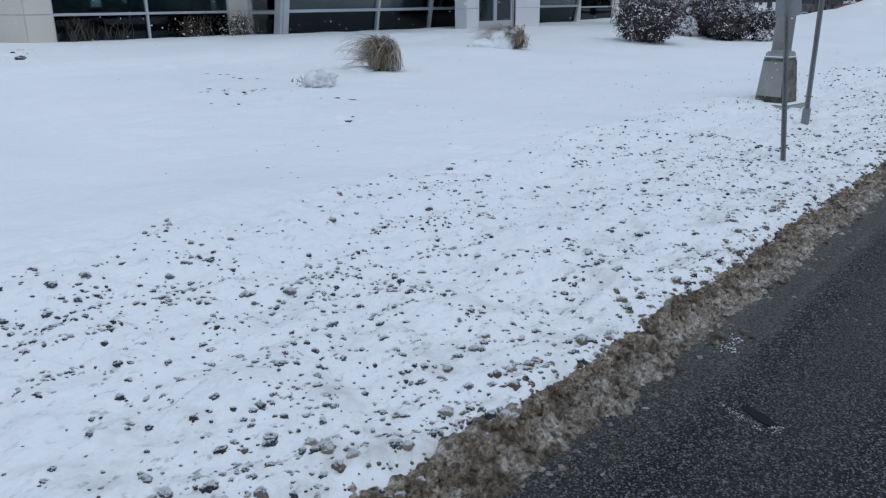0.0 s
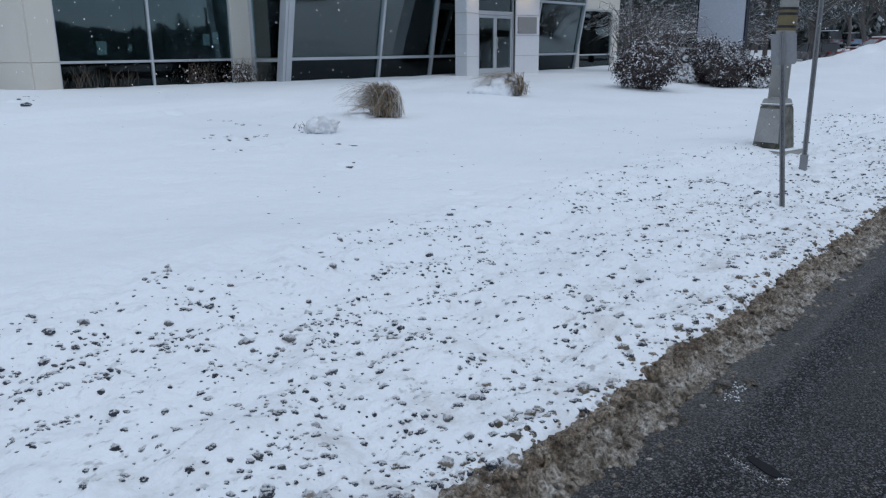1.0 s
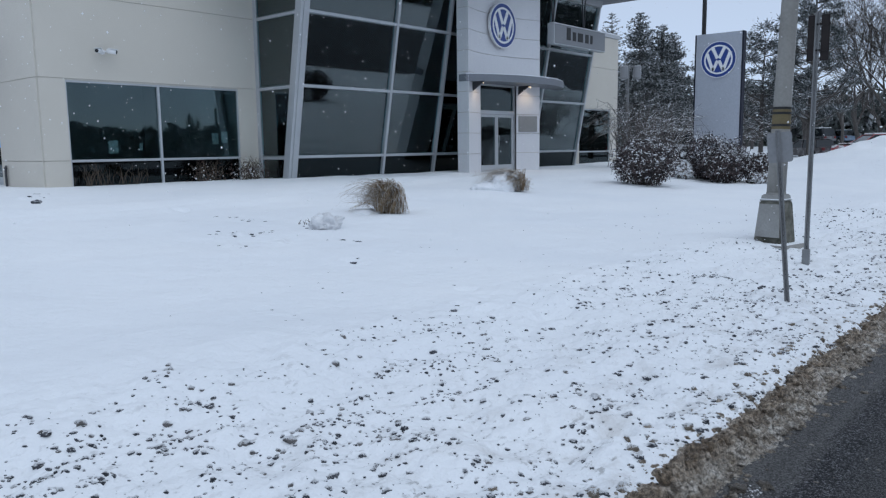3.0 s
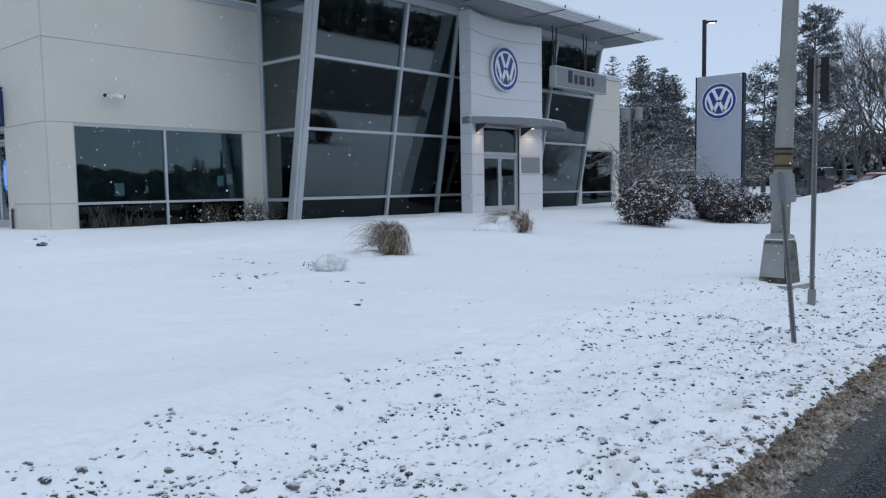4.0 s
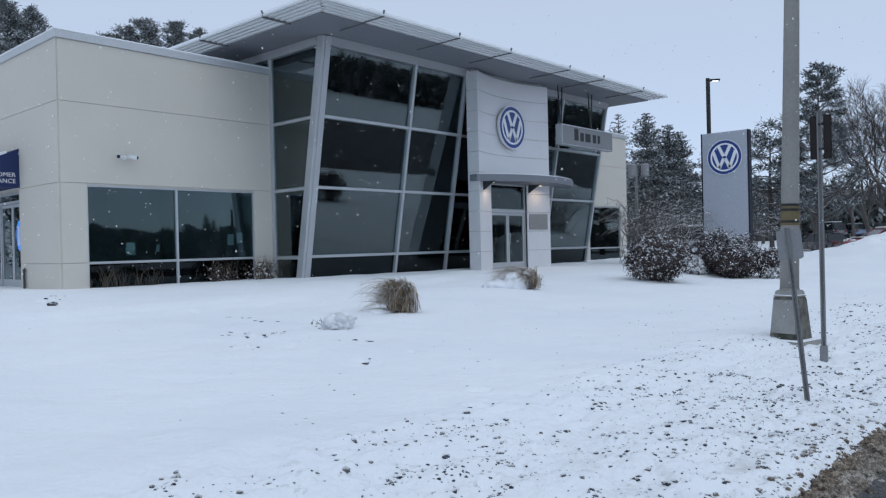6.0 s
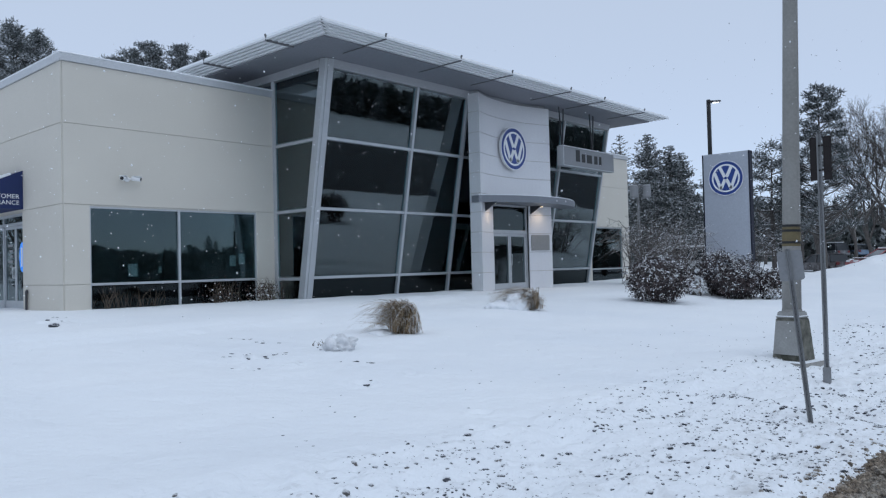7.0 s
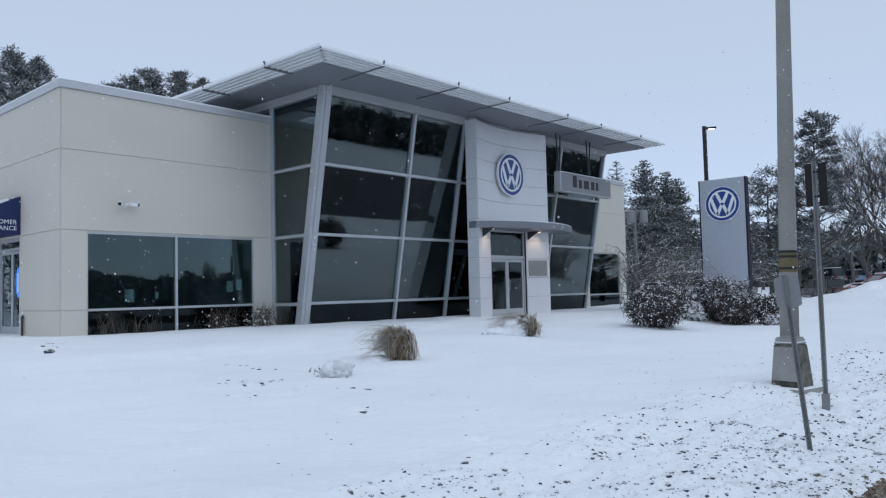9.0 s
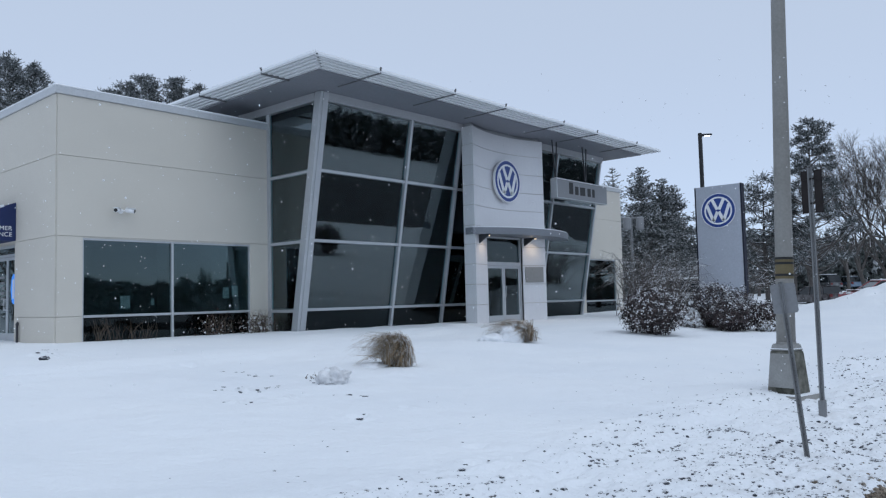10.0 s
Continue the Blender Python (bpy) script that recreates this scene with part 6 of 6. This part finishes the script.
p2 = make_pine(g0(49.6, 16.6), 7.6, 26, 3.0, 0.15, 6, "snowy pine with low limbs")
for x, y, z, r, top, seed in ((23.6, 70.2, 22.6, 4.6, 1.0, 11), (22.2, 71.6, 20.8, 4.0, 0.9, 12), (25.2, 69.1, 21.9, 4.4, 1.0, 18), (26.8, 67.8, 19.4, 3.6, 0.8, 19), (29.7, 64.2, 19.6, 2.6, 0.8, 13), (30.6, 63.2, 20.0, 2.8, 0.7, 24), (31.9, 62.0, 20.6, 3.2, 0.75, 14), (33.5, 60.3, 20.7, 2.4, 1.0, 15), (34.7, 58.8, 19.8, 2.4, 0.9, 16), (35.9, 57.6, 19.6, 2.4, 0.9, 17)):
    zl = land(x, y)
    make_pine((x, y, zl), z - zl, 84, r, 0.60, seed, "tall dense frosted pine rising behind the building", clump=0.50, per=46, tuft=0.30, top=top, sweep=(0.5, 1.25), mat=FROST_HAZE)

# leafless trees by the lot and far woods
make_bare_tree(g0(63.5, 11.6), 17.4, 11, "spreading leafless tree with snow along its limbs", lean=(-0.10, 0.12), open_up=0.58, thick=0.012, depth=8)
make_bare_tree(g0(63.6, 14.0), 15.2, 19, "spreading leafless tree with snow along its limbs", lean=(0.05, 0.10), open_up=0.60, thick=0.011, depth=8)
make_bare_tree(g0(66.0, 11.2), 16.0, 23, "spreading leafless tree with snow along its limbs", lean=(-0.05, 0.2), open_up=0.66, thick=0.011, depth=7)
b2 = make_bare_tree(g0(52.0, 9.5), 9.5, 5, "leafless tree beyond the lot")
b3 = make_bare_tree(g0(58.0, 18.0), 8.5, 7, "leafless tree beyond the lot", depth=6)
# slighter trees, for the far woods
w1 = make_spruce(g0(74.0, 36.0), 9.4, 3.0, 31, "far dark snow-dusted spruce tree", "far trees", 0.45, 0.42, mat=FROST_HAZE)
w2 = make_pine(g0(80.0, 33.0), 9.6, 18, 3.2, 0.2, 32, "far dark snow-dusted pine tree", "far trees", 0.8, 24, 0.5, mat=FROST_HAZE)
w3 = make_bare_tree(g0(78.0, 27.0), 9.5, 33, "far leafless tree under snow", "far trees", 5)
w4 = make_bare_tree(g0(72.0, 20.0), 8.5, 35, "far leafless tree under snow", "far trees", 5)
rng = np.random.default_rng(21)
for k in range(26):
    t = k / 25
    ang = radians(33 - 27 * t)
    d = rng.uniform(66, 105)
    src = (w3, w4, w1, w2)[rng.choice(4, p=[0.36, 0.36, 0.16, 0.12])]
    x, y = math.cos(ang) * d, math.sin(ang) * d
    c = copy_thing(src, Matrix.Translation((x, y, land(x, y) - 0.1)) @ Matrix.Rotation(rng.uniform(0, 6.28), 4, "Z") @ Matrix.Scale(rng.uniform(0.7, 1.1), 4))
    tagged(c, "far snow-dusted tree at the lot's edge", "tree", "far trees")

# the woods across the road, seen only in the glass
def make_thicket(a, b, deep, tall, count, size, mat, label, seed):
    """A deep unbroken belt of young trees from a to b."""
    trng = np.random.default_rng(seed)
    a, b = Vector((*a, 0)), Vector((*b, 0))
    way = (b - a).normalized()
    u, w = (b - a).length * trng.random(count), deep * trng.random(count)
    tx, ty = a.x + way.x * u + way.y * w, a.y + way.y * u - way.x * w
    top = np.array([tall + 0.3 * tall * noise.noise(Vector((p * 0.11, q * 0.11, 3))) + 0.27 * tall * noise.noise(Vector((p * 0.45, q * 0.45, 9))) for p, q in zip(tx, ty)])
    tz = -0.2 + top * trng.random(count) ** 0.8
    vs, fs = [], []
    tufts(vs, fs, np.stack([tx, ty, tz], 1), trng.normal(0, 0.6, (count, 3)) + np.array([0, 0, 0.5]), size, 0.28 * size, trng)
    ob = new("far_wood", from_lists("far_wood", vs, fs, mat))
    return tagged(ob, label, "woods", kind="stuff")


DARKWOOD = leafy("dark_wood", [(0.0, (0.055, 0.066, 0.062)), (0.6, (0.115, 0.13, 0.125)), (0.88, (0.19, 0.205, 0.205)), (1.0, (0.55, 0.57, 0.59))], 0.8)
make_thicket((-45, -46), (190, -46), 9, 4.4, 15000, 1.5, DARKWOOD, "dark unbroken belt of young conifers across the road", 77)
make_thicket((98, 12), (70, 46), 9, 6.6, 9000, 0.9, DARKWOOD, "dense dark frosted wood beyond the car park", 78)
for k in range(46):
    if k < 26:
        x, y, size = -20 + 6.4 * k + rng.uniform(-3, 3), -44 - rng.uniform(0, 10), rng.uniform(0.5, 0.72)
    else:
        x, y, size = -48 + 2.7 * (k - 26) + rng.uniform(-2, 2), 58 + rng.uniform(0, 22), rng.uniform(0.8, 1.25)
    src = (w1, w2, w3, w4)[rng.choice(4, p=[0.48, 0.28, 0.12, 0.12])]
    c = copy_thing(src, Matrix.Translation((x, y, land(x, y) - 0.1)) @ Matrix.Rotation(rng.uniform(0, 6.28), 4, "Z") @ Matrix.Scale(size, 4))
    tagged(c, "dark snow-dusted tree of the wood across the road" if k < 26 else "dark snow-dusted tree behind the lot", "tree", "trees across the road" if k < 26 else "trees behind the lot")
make_lot_lamp(42.3, -24.0, 5.5, (0.8, -0.5, 0))


# ---- parked cars ----
def paint(name, col):
    m, n, l, p = material(name)
    v = coords(n, l, 1.0)
    a = noise_node(n, l, v, 3.0, 4.0)
    l.new(mixed(n, l, ramp(n, l, a, [(0.45, (0, 0, 0)), (0.7, (0.35, 0.35, 0.35))]), col, (0.4, 0.4, 0.4)), p.inputs["Base Color"])
    p.inputs["Roughness"].default_value, p.inputs["Coat Weight"].default_value = 0.35, 0.6
    return m


TYRE = worn("tyre_rubber", (0.02, 0.02, 0.021), (0.012, 0.012, 0.013), 0.85)
CARGLASS = worn("dark_car_glass", (0.02, 0.024, 0.028), (0.015, 0.018, 0.02), 0.08)
TAIL = worn("red_tail_lens", (0.14, 0.006, 0.008), (0.10, 0.005, 0.006), 0.35)


def make_car(x, y, heading, col, tall, label, snowy=True):
    """A parked car: profiled body with arches, glazed cabin, wheels, lamps, snow on top. It is built along +x and turned."""
    m = Matrix.Translation(g0(x, y)) @ Matrix.Rotation(radians(heading), 4, "Z")
    ob = thing("parked_car", g0(x, y), label, "car", "parked cars")
    hgt = 1.72 if tall else 1.45
    pt = paint("car_paint", col)

    def put(name, bm, mat, parent=ob, lab="", smooth=False):
        bmesh.ops.transform(bm, matrix=m, verts=bm.verts)
        return part(name, bm, mat, parent, lab, smooth)

    L, W = 2.25, 0.90
    sill, belt = 0.28, 0.92 if tall else 0.86
    prof = [(-L, 0.42), (-L + 0.05, belt - 0.02), (-L + 0.35, belt + 0.06), (0.75, belt + 0.05), (L - 0.35, belt - 0.10), (L, 0.62), (L, 0.36)]
    for cx in (1.38, -1.35):
        prof += [(cx + 0.40 * math.cos(radians(a)), sill + 0.02 + 0.40 * math.sin(radians(a))) for a in range(0, 181, 30)]
    bm = prism([(px, -W, pz) for px, pz in prof], (0, 2 * W, 0))
    bmesh.ops.recalc_face_normals(bm, faces=bm.faces)
    bmesh.ops.bevel(bm, geom=[e for e in bm.edges if e.calc_face_angle(0) > 1.0 and abs(e.verts[0].co.y - e.verts[1].co.y) < 0.01], offset=0.07, segments=2, affect="EDGES")
    body = put("body", bm, pt)
    back = -L + 0.12 if tall else -L + 0.45
    cab = [(back, belt + 0.02), (back + 0.22, hgt - 0.04), (back + 0.55, hgt), (0.15, hgt), (1.05, belt + 0.02)]
    bm = bmesh.new()
    lo = [bm.verts.new((px, -W + 0.04, pz)) if pz < belt + 0.1 else bm.verts.new((px, -W + 0.20, pz)) for px, pz in cab]
    hi = [bm.verts.new((px, W - 0.04, pz)) if pz < belt + 0.1 else bm.verts.new((px, W - 0.20, pz)) for px, pz in cab]
    bm.faces.new(lo), bm.faces.new(hi)
    for k in range(len(cab)):
        j = (k + 1) % len(cab)
        bm.faces.new((lo[k], lo[j], hi[j], hi[k]))
    put("cabin_glass", bm, CARGLASS, body)
    for s in (-1, 1):
        for a, b in (((back + 0.10, belt), (back + 0.32, hgt - 0.02)), ((0.0 - 0.35, belt), (-0.30, hgt - 0.01)), ((1.05, belt), (0.17, hgt - 0.01))):
            put("pillar", beam((a[0], s * (W - 0.03), a[1]), (b[0], s * (W - 0.19), b[1]), 0.08, 0.05, None, (1, 0, 0)), pt, body)
    put("roof", box((back + 0.38, -W + 0.19, hgt - 0.02), (0.22, W - 0.19, hgt + 0.03), 0.02), pt, body)
    for cx in (1.38, -1.35):
        for s in (-1, 1):
            w = put("wheel", tube([(cx, s * (W - 0.22), 0.31), (cx, s * (W - 0.01), 0.31)], 0.32, 20), TYRE)
            put("rim", tube([(cx, s * (W - 0.02), 0.31), (cx, s * (W + 0.005), 0.31)], 0.20, 14), LOUVRE, w)
    for s in (-1, 1):
        put("headlight", box((L - 0.16, s * 0.55 - 0.17, 0.62), (L + 0.01, s * 0.55 + 0.17, 0.76), 0.02), WHITE)
        put("tail_light", box((-L - 0.01, s * 0.66 - 0.14, 0.66), (-L + 0.10, s * 0.66 + 0.14, 0.88), 0.02), TAIL)
        put("mirror", box((0.72, s * 0.98 - 0.09, belt + 0.02), (0.86, s * 0.98 + 0.09, belt + 0.16), 0.02), pt)
    if snowy:
        put("snow_layer", box((back + 0.42, -W + 0.22, hgt + 0.03), (0.18, W - 0.22, hgt + 0.12), 0.04), SNOW, ob, "snow on the roof")
        put("snow_layer", box((1.05, -W + 0.12, belt + 0.01), (L - 0.45, W - 0.12, belt + 0.07), 0.03), SNOW, ob, "snow on the bonnet")


make_car(60.6, 16.9, 58, (0.022, 0.012, 0.014), False, "dark maroon saloon car, parked", False)
make_car(90.0, 24.5, 60, (0.05, 0.055, 0.06), True, "dark grey car with a snowy roof, parked")
make_car(92.0, 22.6, 50, (0.10, 0.16, 0.24), False, "pale blue saloon car, parked")
make_car(57.6, 12.1, 128, (0.30, 0.012, 0.02), False, "red car half buried in snow, parked")
make_car(70.0, 13.2, 170, (0.05, 0.03, 0.03), False, "dark saloon car under snow, parked")
make_car(45.6, 21.0, 95, (0.5, 0.51, 0.52), True, "white van-like car beside the showroom, parked")


def make_far_hall():
    x0, x1, y, z0, z1 = 104.0, 120.0, 22.0, 0.6, 5.4
    ob = thing("far_hall", (92, 22, z0), "low pale building beyond the car park", "building")
    part("wall", box((x0, y, z0), (x0 + 0.4, y + 22, z1)), SIGNGREY, ob)
    part("roof", box((x0 - 0.4, y - 0.4, z1), (x1, y + 22.4, z1 + 0.5), 0.05), COPING, ob)
    part("end_wall", box((x0 + 0.4, y, z0), (x1 - 0.4, y + 0.4, z1)), SIGNGREY, ob)
    for k in range(5):
        w = part("window", box((x0 - 0.05, y + 1.5 + 4 * k, 1.6), (x0 + 0.02, y + 4.2 + 4 * k, 3.4)), DARK, ob)
        part("pane", box((x0 - 0.06, y + 1.6 + 4 * k, 1.7), (x0 - 0.05, y + 4.1 + 4 * k, 3.3)), CARGLASS, w)


make_far_hall()


# ---- snowflakes in the air ----
def make_flakes(count):
    """Loose flakes hanging between the road and the showroom."""
    rng = np.random.default_rng(17)
    shape = np.array([(1, 0, 0), (-1, 0, 0), (0, 1, 0), (0, -1, 0), (0, 0, 1), (0, 0, -1)], float)
    face = np.array([(0, 2, 4), (2, 1, 4), (1, 3, 4), (3, 0, 4), (2, 0, 5), (1, 2, 5), (3, 1, 5), (0, 3, 5)])
    vs, fs = [], []
    for k in range(count):
        d = rng.uniform(5.0, 19.0)
        a = radians(42 + rng.uniform(-36, 36))
        c = np.array([math.cos(a) * d, math.sin(a) * d, 0.5 + rng.random() * min(5.5, 1.2 + 0.25 * d)])
        if c[1] > 17.2 or c[1] < 1.0:
            continue
        fs.append(face + 6 * len(vs))
        vs.append(c + shape * rng.uniform(0.003, 0.008) * rng.uniform(0.7, 1.3, 3))
    m, n, l, q = material("snowflake")
    n.remove(q)
    di, tl, mx = (n.new("ShaderNode" + k) for k in ("BsdfDiffuse", "BsdfTranslucent", "MixShader"))
    for node in (di, tl):
        node.inputs["Color"].default_value = (0.93, 0.94, 0.96, 1)
    l.new(di.outputs[0], mx.inputs[1])
    l.new(tl.outputs[0], mx.inputs[2])
    l.new(mx.outputs[0], n["Material Output"].inputs["Surface"])
    ob = new("snowflakes", from_lists("snowflakes", np.concatenate(vs).tolist(), np.concatenate(fs).tolist(), m))
    return tagged(ob, "loose white snowflakes drifting in the air", "snowflakes", kind="stuff")


make_flakes(1700)
